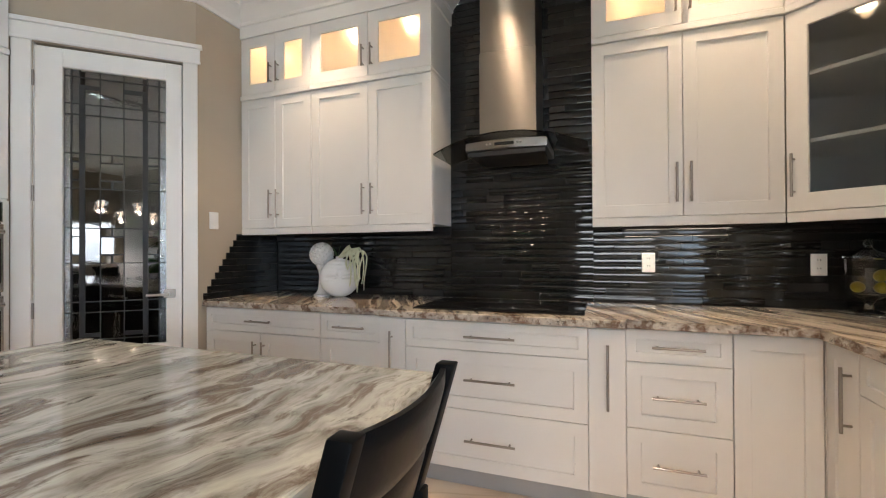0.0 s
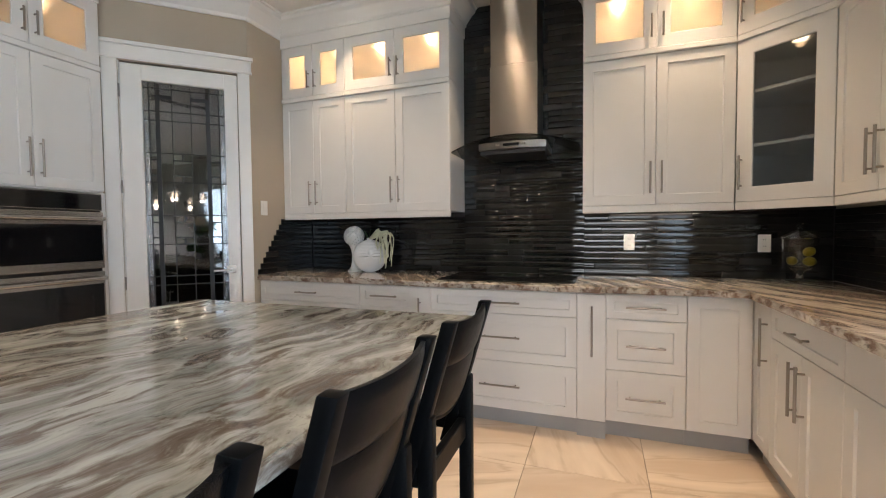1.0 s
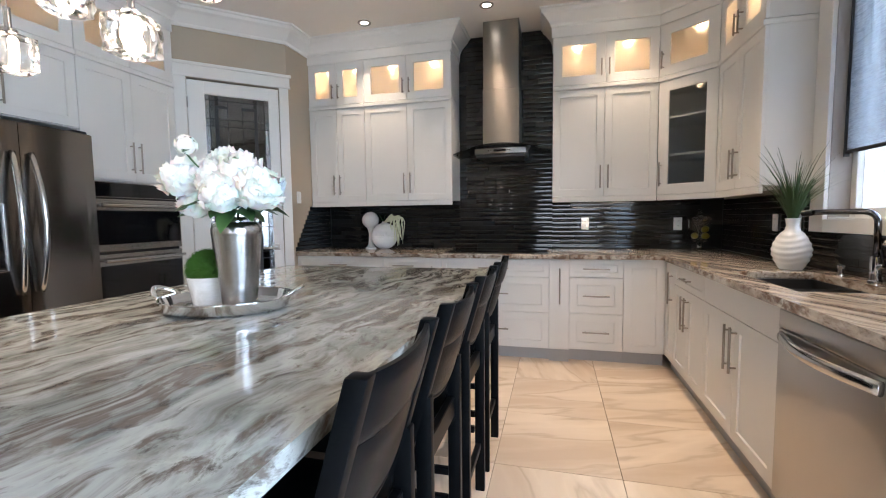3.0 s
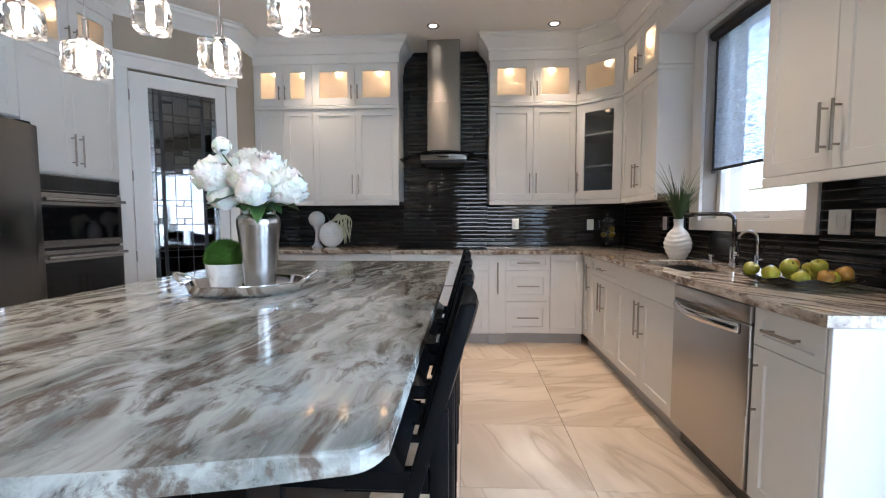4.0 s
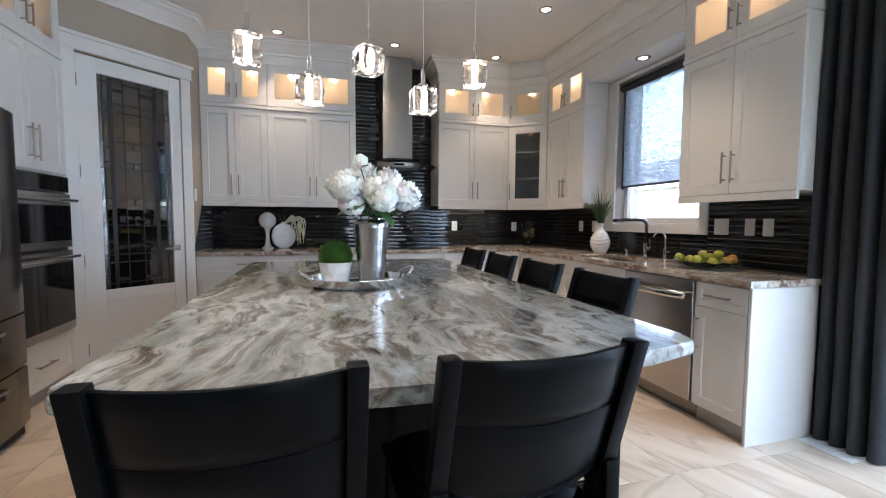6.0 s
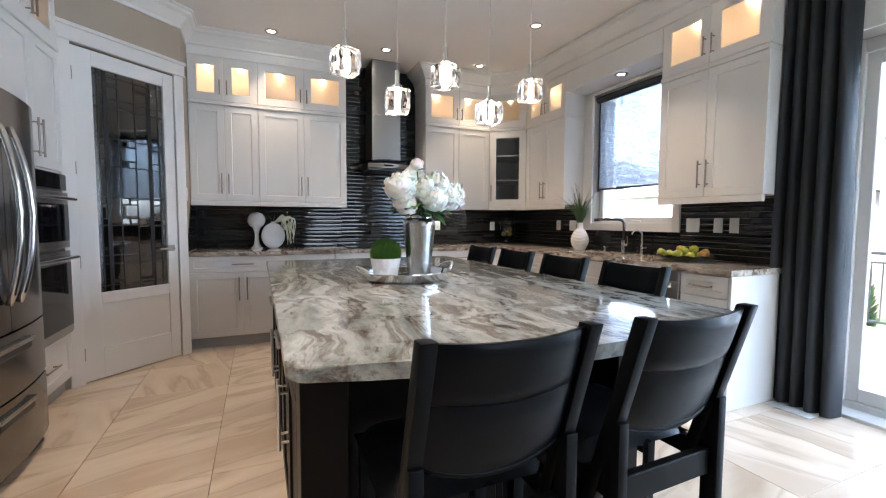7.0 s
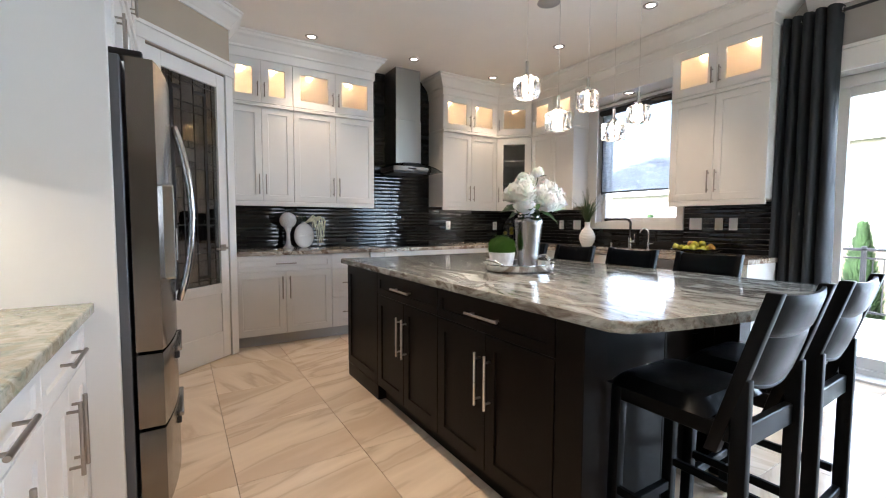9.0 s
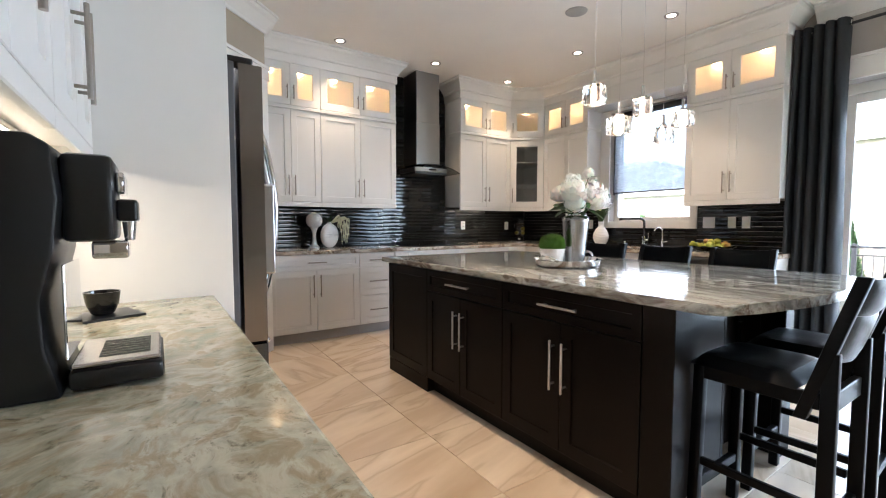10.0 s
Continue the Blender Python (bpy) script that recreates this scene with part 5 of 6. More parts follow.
def pendant(x, z, turn):
    ob = thing("pendant_light", pose(x, -0.41, z, 0, 0, turn), "crystal cube pendant lamp, lit, on a thin cord", "pendant light", "pendants over the island")
    h = 0.043
    bm = B()
    n = 9
    r = bmesh.ops.create_cube(bm, size=2.0)
    bmesh.ops.subdivide_edges(bm, edges=bm.edges[:], cuts=n, use_grid_fill=True)
    for v in bm.verts:
        p = v.co.copy()
        s = p.normalized() * 1.32
        q = p.lerp(s, 0.22)
        k = 1 + 0.11 * noise.noise(p * 1.9 + Vector((x * 50, 0, 0))) + 0.03 * noise.noise(p * 6)
        v.co = Vector((q.x * h * k, q.y * h * k, q.z * h * 1.02))
    part("crystal", bm, CRYSTAL, ob, "clear faceted crystal block", smooth=True)
    inner = lathe(B(), [(0.0, -0.035), (0.009, -0.032), (0.0115, -0.02), (0.0115, 0.03), (0.006, 0.04), (0.0, 0.042)], 16)
    part("bulb", inner, BULB, ob, "small glowing bulb", smooth=True)
    lamp("pendant_lamp", "POINT", pose(x, -0.41, z - 0.062), 0.2, (1.0, 0.78, 0.56), radius=0.018)
    part("cap", lathe(B(), [(0.0, 0.050), (0.019, 0.050), (0.019, 0.060), (0.008, 0.066), (0.008, 0.115), (0.0, 0.116)], 20), CHROME, ob, "chrome cap", smooth="auto")
    part("cord", rod(B(), (0, 0, 0.1162), (0, 0, CEIL_Z - z - 0.029), 0.0014, sides=6), material("pale_cord", (0.6, 0.58, 0.55), 0.5), ob)
    return ob


for i, (x, z) in enumerate(((-1.279, 1.790), (-1.082, 1.672), (-0.880, 1.792), (-0.679, 1.668), (-0.476, 1.784))):
    pendant(x, z, (14, -9, 22, 4, -17)[i])

# under-cabinet strips
def strip(x, y, z, length, along_x, power, facing):
    ob = thing("under_cabinet_light", pose(x, y, z, 0, 0, 0 if along_x else 90), "slim white light strip under the wall cabinet", "light strip")
    part("housing", box(B(), -length / 2, -0.018, 0.002, length / 2, 0.018, 0.018, 0.003), PLASTIC, ob)
    part("diffuser", box(B(), -length / 2 + 0.01, -0.014, 0.0, length / 2 - 0.01, 0.014, 0.0015), DOWNLIGHT if power else PLASTIC, ob)
    if power:
        lamp("strip_lamp", "AREA", look((x, y, z - 0.004), (x, y, 0)), power, (1.0, 0.80, 0.56), size=(length, 0.03) if along_x else (0.03, length))
    return ob


strip(-1.42, 2.98, LOW_Z0 - 0.02, 1.0, True, 0, 0)
strip(0.75, 2.98, LOW_Z0 - 0.02, 0.6, True, STRIP_W * 0.4, 0)
strip(1.62, 2.05, LOW_Z0 - 0.02, 0.4, False, 0, 0)
strip(-3.34, -0.45, 1.40, 0.9, False, STRIP_W * 1.3, 0)

# ---- outside ----
bm = box(B(), 2.055, -6.0, -0.40, 6.2, 6.9, -0.221)
structure("deck", bm, painted("pale_deck_boards", (0.52, 0.50, 0.48), 0.6, 0.1, 8, 0.2), "pale grey deck outside the patio door", "deck")
rail = thing("deck_railing", pose(6.0, 0, -0.22), "black metal deck railing with round balusters", "railing")
part("top_rail", box(B(), -0.03, -5.9, 1.02, 0.03, 6.8, 1.06, 0.006), RAILING, rail)
part("mid_rail", box(B(), -0.015, -5.9, 0.90, 0.015, 6.8, 0.925), RAILING, rail)
part("low_rail", box(B(), -0.015, -5.9, 0.10, 0.015, 6.8, 0.13), RAILING, rail)
for i in range(9):
    part("post", box(B(), -0.03, -5.9 + i * 1.53, 0.0, 0.03, -5.84 + i * 1.53, 1.09, 0.004), RAILING, rail)
bal = rod(B(), (0, 0, 0.131), (0, 0, 0.899), 0.008, sides=8)
first_bal = part("baluster", bal, RAILING, rail)
first_bal.location = (0, -5.75, 0)
for i in range(1, 106):
    if i % 13:
        o = first_bal.copy()
        scene.collection.objects.link(o)
        o.location = (0, -5.75 + i * 0.118, 0)
fence = thing("fence", pose(13.0, 0, -1.2), "weathered brown board fence behind the garden", "fence")
boards = box(B(), -0.012, -0.07, 0, 0.012, 0.07, 1.75)
fb = part("board", boards, painted("weathered_board", (0.16, 0.12, 0.09), 0.8, 0.3, 8, 0.3), fence)
fb.location = (0, -6, 0)
for i in range(1, 130):
    o = fb.copy()
    scene.collection.objects.link(o)
    o.location = (0, -6 + i * 0.15, 0)
CONIFER = painted("cedar_foliage", (0.045, 0.085, 0.028), 0.7, 0.5, 9, 0.5)
BARK = painted("brown_bark", (0.09, 0.06, 0.04), 0.9)


def cedar(x, y, h, r, seed):
    ob = thing("cedar_tree", pose(x, y, -1.2), "narrow green cedar tree in the garden", "tree", "garden cedars")
    rr = random.Random(seed)
    part("trunk", rod(B(), (0, 0, -0.05), (0, 0, h * 0.85), 0.06, 0.015, 8), BARK, ob)
    bm = B()
    for i in range(2600):
        z = h * (0.06 + 0.94 * rr.random() ** 1.15)
        rad = r * (1 - (z / h) ** 1.6) * (0.45 + 0.6 * rr.random()) + 0.02
        a = rr.random() * 2 * math.pi
        c = Vector((rad * math.cos(a), rad * math.sin(a), z))
        d = Vector((math.cos(a), math.sin(a), 1.4 + rr.random())).normalized()
        sz = 0.05 + 0.06 * rr.random()
        t = d.cross(Vector((0, 0, 1))).normalized() * sz * 0.5
        w_ = d.cross(t).normalized() * sz * 0.25
        p = [bm.verts.new(c + q) for q in (-t - w_, t - w_ * 0.4, d * sz * 1.6, w_)]
        bm.faces.new(p[:3])
        bm.faces.new((p[0], p[2], p[3]))
    part("crown", bm, CONIFER, ob)
    return ob


for i, (x, y, h, r) in enumerate(((9.2, 0.05, 2.55, 0.36), (9.5, 1.15, 2.35, 0.38), (9.0, 2.5, 2.5, 0.42), (9.6, -0.9, 2.2, 0.38), (10.6, 6.6, 2.6, 0.8))):
    cedar(x, y, h, r, i)
BRICK = painted("pale_brick", (0.46, 0.40, 0.37), 0.85, 0.12, 14, 0.3)
# pale pane colour stands in for the sky reflected in the glass
HOUSEPANE = material("sky_toned_pane", (0.40, 0.43, 0.46), 0.08)
SHINGLE = painted("grey_roof_shingles", (0.17, 0.17, 0.18), 0.85, 0.2, 10, 0.4)
FASCIA = painted("white_fascia", (0.7, 0.7, 0.7), 0.5)


def house(x, y, w, d, h, rise, name_label):
    """A two-storey house: walls, hip roof, fascia and windows on the side that faces the kitchen."""
    ob = thing("house", pose(x, y, -1.25), name_label, "house", "neighbouring houses")
    part("wall", box(B(), 0, -w / 2, 0, d, w / 2, h), BRICK, ob)
    bm = B()
    o = 0.45
    b = [bm.verts.new(p) for p in ((-o, -w / 2 - o, h), (d + o, -w / 2 - o, h), (d + o, w / 2 + o, h), (-o, w / 2 + o, h))]
    k = min(w, d) / 2
    if w > d:
        r = [bm.verts.new((d / 2, -w / 2 + k * 0.8, h + rise)), bm.verts.new((d / 2, w / 2 - k * 0.8, h + rise))]
        fs = ((b[0], b[1], r[0]), (b[1], b[2], r[1], r[0]), (b[2], b[3], r[1]), (b[3], b[0], r[0], r[1]))
    else:
        r = [bm.verts.new((k * 0.8, 0, h + rise)), bm.verts.new((d - k * 0.8, 0, h + rise))]
        fs = ((b[0], b[1], r[1], r[0]), (b[1], b[2], r[1]), (b[2], b[3], r[0], r[1]), (b[3], b[0], r[0]))
    for q in fs:
        bm.faces.new(q)
    bm.faces.new(b[::-1])
    bmesh.ops.recalc_face_normals(bm, faces=bm.faces)
    part("roof", bm, SHINGLE, ob, "grey shingled hip roof")
    part("fascia", box(B(), -o - 0.03, -w / 2 - o, h - 0.2, -o, w / 2 + o, h + 0.02), FASCIA, ob)
    for z in (0.9, 3.6):
        for i in range(int(w // 2.6)):
            y0 = -w / 2 + 1.0 + i * 2.6
            if z + 1.5 < h:
                win_ = part("window", box(B(), -0.05, y0, z, -0.001, y0 + 1.2, z + 1.4), FASCIA, ob, "white framed window")
                part("pane", box(B(), -0.055, y0 + 0.08, z + 0.08, -0.051, y0 + 1.12, z + 1.32), HOUSEPANE, win_)
    return ob


house(19, 14.0, 9, 10, 4.1, 2.4, "two-storey brick house with a grey hip roof")
house(21, 2.8, 8, 9, 6.0, 2.2, "two-storey brick house behind the garden")
house(24, 30.0, 13, 10, 5.2, 2.8, "two-storey brick house further along")
house(23, -18.0, 12, 10, 5.4, 2.8, "two-storey brick house further along")

# ---- on the island ----
TZ = TOPZ1 + 0.0005
tray = thing("tray", pose(-0.877, 0.075, TZ, 0, 0, 12), "polished silver serving tray with two bowed handles", "tray")
RX_, RY_ = 0.228, 0.195
bm = B()
prof = [(0.0, 0.0), (0.88, 0.0), (0.95, 0.008), (1.0, 0.040), (1.03, 0.043), (1.03, 0.046), (0.99, 0.044), (0.93, 0.012), (0.86, 0.006), (0.0, 0.006)]
lathe(bm, prof, 64)
for v in bm.verts:
    v.co.x *= RX_
    v.co.y *= RY_
part("dish", bm, CHROME, tray, smooth="auto")
for s in (-1, 1):
    pts = [(s * (RX_ - 0.004 + 0.052 * math.sin(math.pi * k / 12) ** 0.7), -0.058 + 0.116 * k / 12, 0.042 + 0.034 * math.sin(math.pi * k / 12) ** 0.7) for k in range(13)]
    part("handle", tube(B(), pts, 0.0085, 10), CHROME, tray, "bowed silver handle", smooth=True)

VZ = TZ + 0.0065
va = thing("flower_vase", pose(-0.818, 0.065, VZ), "tall ribbed silver metal vase on the tray", "vase")
prof = [(0.0, 0.0), (0.056, 0.0), (0.058, 0.004)]
prof += [(0.058 + 0.026 * (k / 44) ** 1.1 + (0.0009 if k % 2 else 0.0), 0.006 + 0.245 * k / 44) for k in range(45)]
prof += [(0.084, 0.262), (0.080, 0.274), (0.070, 0.282), (0.066, 0.284), (0.060, 0.282), (0.066, 0.27), (0.066, 0.15), (0.05, 0.02), (0.0, 0.02)]
part("body", lathe(B(), [(r, z * 1.085) for r, z in prof], 56), SILVER, va, "ribbed tapering body", smooth=True)
part("rim", lathe(B(), [(0.0655, 0.3085), (0.0645, 0.322), (0.0615, 0.3255), (0.058, 0.322), (0.059, 0.3085), (0.0655, 0.3085)], 56), CHROME, va, "polished rolled rim", smooth=True)

bq = thing("bouquet", pose(-0.818, 0.065, VZ + 0.323), "bouquet of white peonies with dark green leaves", "flowers")
rb = random.Random(11)


def bloom(c, r, seed, tight=False):
    """A peony head of many cupped petals."""
    rr = random.Random(seed)
    bm = B()
    count = 14 if tight else 88
    for i in range(count):
        k = (i + 0.5) / count
        phi = math.acos(1 - 1.80 * k)
        th = i * 2.39996 + rr.uniform(-0.3, 0.3)
        d = Vector((math.sin(phi) * math.cos(th), math.sin(phi) * math.sin(th), math.cos(phi)))
        side = d.cross(Vector((0.01, 0.02, 1))).normalized()
        up = side.cross(d).normalized()
        twist = rr.uniform(-0.7, 0.7)
        side, up = side * math.cos(twist) + up * math.sin(twist), up * math.cos(twist) - side * math.sin(twist)
        depth, lift = (0.95, 0.02) if tight else (rr.uniform(0.68, 0.98), rr.uniform(0.0, 0.17))
        wide, tall = (0.5, 0.5) if tight else (rr.uniform(0.32, 0.50), rr.uniform(0.27, 0.42))
        rows = []
        for a in range(6):
            v_ = a / 5 * 1.5 - 0.5
            row = []
            for b in range(-4, 5):
                u = b / 4
                wd = wide * (0.55, 0.85, 1.0, 1.05, 1.0, 0.88)[a]
                q = (d + side * u * wd + up * v_ * tall * (1 - 0.25 * u * u + 0.10 * math.sin(u * 7 + 2 * i))).normalized()
                rim = max(0.0, v_) ** 2
                rad = r * (depth + lift * rim - 0.06 * u * u + rim * 0.08 * math.sin(u * 7.5 + i))
                row.append(bm.verts.new(Vector(c) + q * rad))
            rows.append(row)
        for p, q in zip(rows, rows[1:]):
            for b in range(8):
                bm.faces.new((p[b], p[b + 1], q[b + 1], q[b]))
    blob(bm, c, (r * 0.80, r * 0.80, r * 0.78), 2)
    return part("bloom", bm, PETAL, bq, "white ruffled peony head", smooth=True)


heads = [((-0.128, -0.088, 0.128), 0.084), ((-0.100, -0.075, 0.050), 0.066), ((-0.065, -0.030, 0.125), 0.088), ((-0.030, 0.000, 0.190), 0.064), ((-0.005, -0.085, 0.120), 0.070),
         ((0.070, -0.055, 0.138), 0.088), ((0.040, -0.115, 0.068), 0.072), ((0.145, -0.060, 0.085), 0.086), ((-0.050, 0.085, 0.120), 0.066), ((0.065, 0.075, 0.110), 0.076)]
for i, (c, r) in enumerate(heads):
    bloom(c, r * 0.95, i)
    part("stem", tube(B(), [(0.02 * c[0], 0.02 * c[1], -0.2), (0.25 * c[0], 0.25 * c[1], -0.02), (c[0] * 0.9, c[1] * 0.9, c[2])], 0.0035, 6), LEAF, bq)
bloom((-0.062, -0.14, 0.235), 0.036, 77, True)
part("stem", tube(B(), [(0, 0, -0.1), (-0.02, -0.04, 0.10), (-0.05, -0.12, 0.18), (-0.062, -0.14, 0.21)], 0.003, 6), LEAF, bq)


def leaf_mesh(bm, base, way, length, width, droop, rr):
    way = Vector(way).normalized()
    side = way.cross(Vector((0, 0, 1))).normalized()
    nrm = side.cross(way)
    rows = []
    for i in range(7):
        t = i / 6
        c = Vector(base) + way * length * t + Vector((0, 0, -droop * length * t * t))
        w_ = width * math.sin(math.pi * min(1, 0.06 + t * 0.94)) ** 0.8 * 0.5
        rows.append([bm.verts.new(c + side * w_ * u + nrm * abs(u) * w_ * 0.35) for u in (-1, 0, 1)])
    for a, b in zip(rows, rows[1:]):
        for k in range(2):
            bm.faces.new((a[k], a[k + 1], b[k + 1], b[k]))


for i in range(26):
    a = i * 2.4
    el = rb.uniform(-0.25, 0.5)
    bm = B()
    leaf_mesh(bm, (0.03 * math.cos(a), 0.03 * math.sin(a), 0.025 + rb.uniform(0, 0.04)), (math.cos(a), math.sin(a), el), rb.uniform(0.10, 0.165), rb.uniform(0.048, 0.075), rb.uniform(0.0, 0.3), rb)
    part("leaf", bm, LEAF, bq, smooth=True)
bm = B()
leaf_mesh(bm, (-0.062, -0.145, 0.208), (0.6, -0.5, 0.3), 0.05, 0.025, 0.2, rb)
part("leaf", bm, LEAF, bq, smooth=True)

pt = thing("plant_pot", pose(-0.985, 0.105, VZ), "small white marbled pot holding a moss ball", "plant pot")
m_ = granite("white_marble", 10, (0.80, 0.80, 0.79), (0.66, 0.66, 0.66), (0.55, 0.54, 0.52), (0.6, 0.6, 0.6))
part("pot", lathe(B(), [(0.0, 0.0), (0.056, 0.0), (0.060, 0.004), (0.078, 0.099), (0.078, 0.104), (0.073, 0.104), (0.058, 0.02), (0.0, 0.02)], 40), m_, pt, smooth="auto")
mb = thing("moss_ball", pose(-0.985, 0.105, VZ + 0.128), "round bright green moss ball in the pot", "plant")
bm = blob(B(), (0, 0, 0), (0.068, 0.068, 0.066), 4, 0.08, 6)
rr = random.Random(3)
for i in range(5200):
    u, th = rr.uniform(-0.55, 1), rr.uniform(0, 2 * math.pi)
    s_ = math.sqrt(1 - u * u)
    d = Vector((s_ * math.cos(th), s_ * math.sin(th), u))
    p = Vector((d.x * 0.068, d.y * 0.068, d.z * 0.066))
    t = d.orthogonal().normalized() * 0.0016
    tip = p + d * rr.uniform(0.006, 0.019) + Vector((rr.uniform(-1, 1), rr.uniform(-1, 1), rr.uniform(-1, 1))) * 0.004
    bm.faces.new([bm.verts.new(q) for q in (p - t, p + t, tip)])
part("moss", bm, MOSS, mb)

# ---- on the hood-wall counter ----
tp = thing("topiary_ornament", pose(-1.60, 2.967, TZ), "white ceramic ball on a slim pedestal", "ornament")
part("pedestal", lathe(B(), [(0.0, 0.0), (0.058, 0.0), (0.058, 0.010), (0.046, 0.018), (0.030, 0.04), (0.022, 0.09), (0.020, 0.15), (0.026, 0.185), (0.036, 0.21), (0.040, 0.222), (0.0, 0.222)], 32), PORCELAIN, tp, smooth="auto")
bm = blob(B(), (0, 0, 0.300), (0.083, 0.083, 0.083), 4, 0.05, 7)
rr = random.Random(8)
for i in range(130):
    u, th = 1 - 2 * (i + 0.5) / 130, i * 2.39996
    s_ = math.sqrt(1 - u * u)
    d = Vector((s_ * math.cos(th), s_ * math.sin(th), u))
    blob(bm, Vector((0, 0, 0.300)) + d * 0.080, (0.010, 0.010, 0.010), 1)
part("ball", bm, PORCELAIN, tp, "rough textured white ball", smooth=True)

mv = thing("moon_vase", pose(-1.435, 2.945, TZ, 0, 0, 32), "flat round white vase with ridged shoulders", "vase")
bm = lathe(B(), [(0.138 * math.cos(-math.pi / 2 + math.pi * k / 30) ** 0.7, 0.05 * math.sin(-math.pi / 2 + math.pi * k / 30)) for k in range(31)], 64)
bmesh.ops.transform(bm, matrix=pose(0, 0, 0.134, 90, 0, 0), verts=bm.verts)
for v in bm.verts:
    if v.co.z > 0.12:
        v.co.y *= 1 + 0.11 * math.sin((v.co.z - 0.12) * 260)
    if v.co.z < 0.0:
        v.co.z = 0.0
part("body", bm, PORCELAIN, mv, smooth=True)
part("mouth", lathe(B(), [(0.022, 0.255), (0.026, 0.262), (0.026, 0.285), (0.020, 0.285), (0.018, 0.262), (0.022, 0.255)], 24), PORCELAIN, mv, smooth="auto")
tr = thing("trailing_plant", pose(-1.385, 2.925, TZ), "pale green trailing plant hanging from the vase", "plant")
rr = random.Random(21)
for i in range(17):
    a = rr.uniform(-0.9, 1.1)
    out = rr.uniform(0.06, 0.20)
    top_ = rr.uniform(0.31, 0.38)
    end = rr.uniform(0.02, 0.22)
    yv = rr.uniform(-0.065, 0.03)
    pts = []
    for k in range(10):
        t = k / 9
        x = -0.03 + out * (1 - (1 - min(1, t * 2.2)) ** 2) + 0.012 * math.sin(6 * t + i)
        z = 0.28 + (top_ - 0.28) * math.sin(min(1, t * 2.2) * math.pi / 2) - (top_ - end) * max(0, t - 0.28) ** 1.15 / 0.72 ** 1.15
        pts.append((x, yv * t * 1.3 + 0.006 * math.cos(5 * t + i), max(0.006, z)))
    part("strand", tube(B(), pts, 0.0070, 7, 0.55), PALEPLANT, tr, smooth=True)
for s in (-1, 1):
    bm = B()
    leaf_mesh(bm, (-0.05, 0, 0.27), (s * 0.4 - 0.2, 0.1, 1), 0.10, 0.022, 0.0, rr)
    part("leaf", bm, LEAF, tr)

jar = thing("apothecary_jar", pose(1.53, 3.02, TZ), "footed clear glass jar with lemons inside", "jar")
part("jar", lathe(B(), [(0.0, 0.0), (0.055, 0.0), (0.058, 0.008), (0.022, 0.022), (0.016, 0.05), (0.03, 0.07), (0.075, 0.09), (0.088, 0.13), (0.09, 0.26), (0.094, 0.268), (0.090, 0.272), (0.086, 0.26), (0.084, 0.135), (0.07, 0.098), (0.0, 0.085)], 40), clear_glass("jar_glass", (0.9, 0.92, 0.92)), jar, smooth="auto")
part("lid", lathe(B(), [(0.0, 0.274), (0.096, 0.274), (0.096, 0.282), (0.07, 0.30), (0.03, 0.318), (0.014, 0.328), (0.022, 0.345), (0.016, 0.362), (0.0, 0.366)], 40), clear_glass("lid_glass", (0.9, 0.92, 0.92)), jar, "domed glass lid", smooth="auto")
LEMON = painted("lemon_skin", (0.40, 0.30, 0.015), 0.35, 0.2, 60, 0.2)
for i, (x, y, z) in enumerate(((0.038, -0.03, 0.13), (-0.03, 0.03, 0.128), (0.035, -0.03, 0.19))):
    fr = tagged(part("lemon", blob(B(), (0, 0, 0), (0.034, 0.029, 0.029), 3), LEMON, smooth=True), "yellow lemon inside the glass jar", "lemon", "lemons in the jar")
    fr.matrix_world = pose(1.53 + x, 3.02 + y, TZ + z, 0, 20 * i, 60 * i)

# ---- round the sink ----
SINKSTEEL = brushed("sink_steel", (0.17, 0.17, 0.175), 0.40)
sk = thing("sink", pose(0, 0, 0), "double stainless undermount sink", "sink")
for y0, y1, nm in ((SY0 - 0.004, 1.13, "bowl"), (1.15, SY1 + 0.004, "bowl")):
    bm = B()
    x0, x1, z0, z1 = SX0 - 0.004, SX1 + 0.004, 0.70, TOPZ0 - 0.001
    for b in ((x0, y0, z0, x0 + 0.004, y1, z1), (x1 - 0.004, y0, z0, x1, y1, z1), (x0, y0, z0, x1, y0 + 0.004, z1), (x0, y1 - 0.004, z0, x1, y1, z1), (x0, y0, z0 - 0.004, x1, y1, z0)):
        box(bm, *b)
    bowl = part(nm, bm, SINKSTEEL, sk, "brushed steel bowl")
    part("drain", lathe(B(), [(0.0, z0 + 0.001), (0.045, z0 + 0.001), (0.045, z0 + 0.004), (0.0, z0 + 0.004)], 24, ((x0 + x1) / 2, (y0 + y1) / 2, 0)), CHROME, bowl, smooth="auto")

DARKCHROME = material("dark_chrome", (0.16, 0.16, 0.17), 0.12, 1.0)
fa = thing("faucet", pose(1.69, 1.12, TZ), "chrome kitchen faucet with a long square-bent spout", "faucet")
part("base", lathe(B(), [(0.0, 0.0), (0.028, 0.0), (0.028, 0.012), (0.021, 0.016), (0.021, 0.12), (0.014, 0.124), (0.0, 0.124)], 28), CHROME, fa, smooth="auto")
pts = [(0, 0, 0.12), (0, 0, 0.26)] + [(-0.036 * (1 - math.cos(a)), 0.036 * (1 - math.cos(a)), 0.275 + 0.05 * math.sin(a)) for a in [math.pi / 2 * k / 6 for k in range(1, 7)]] + [(-0.12, 0.12, 0.326), (-0.175, 0.165, 0.322)]
part("spout", tube(B(), pts, 0.0135, 14), DARKCHROME, fa, "bent tubular spout", smooth=True)
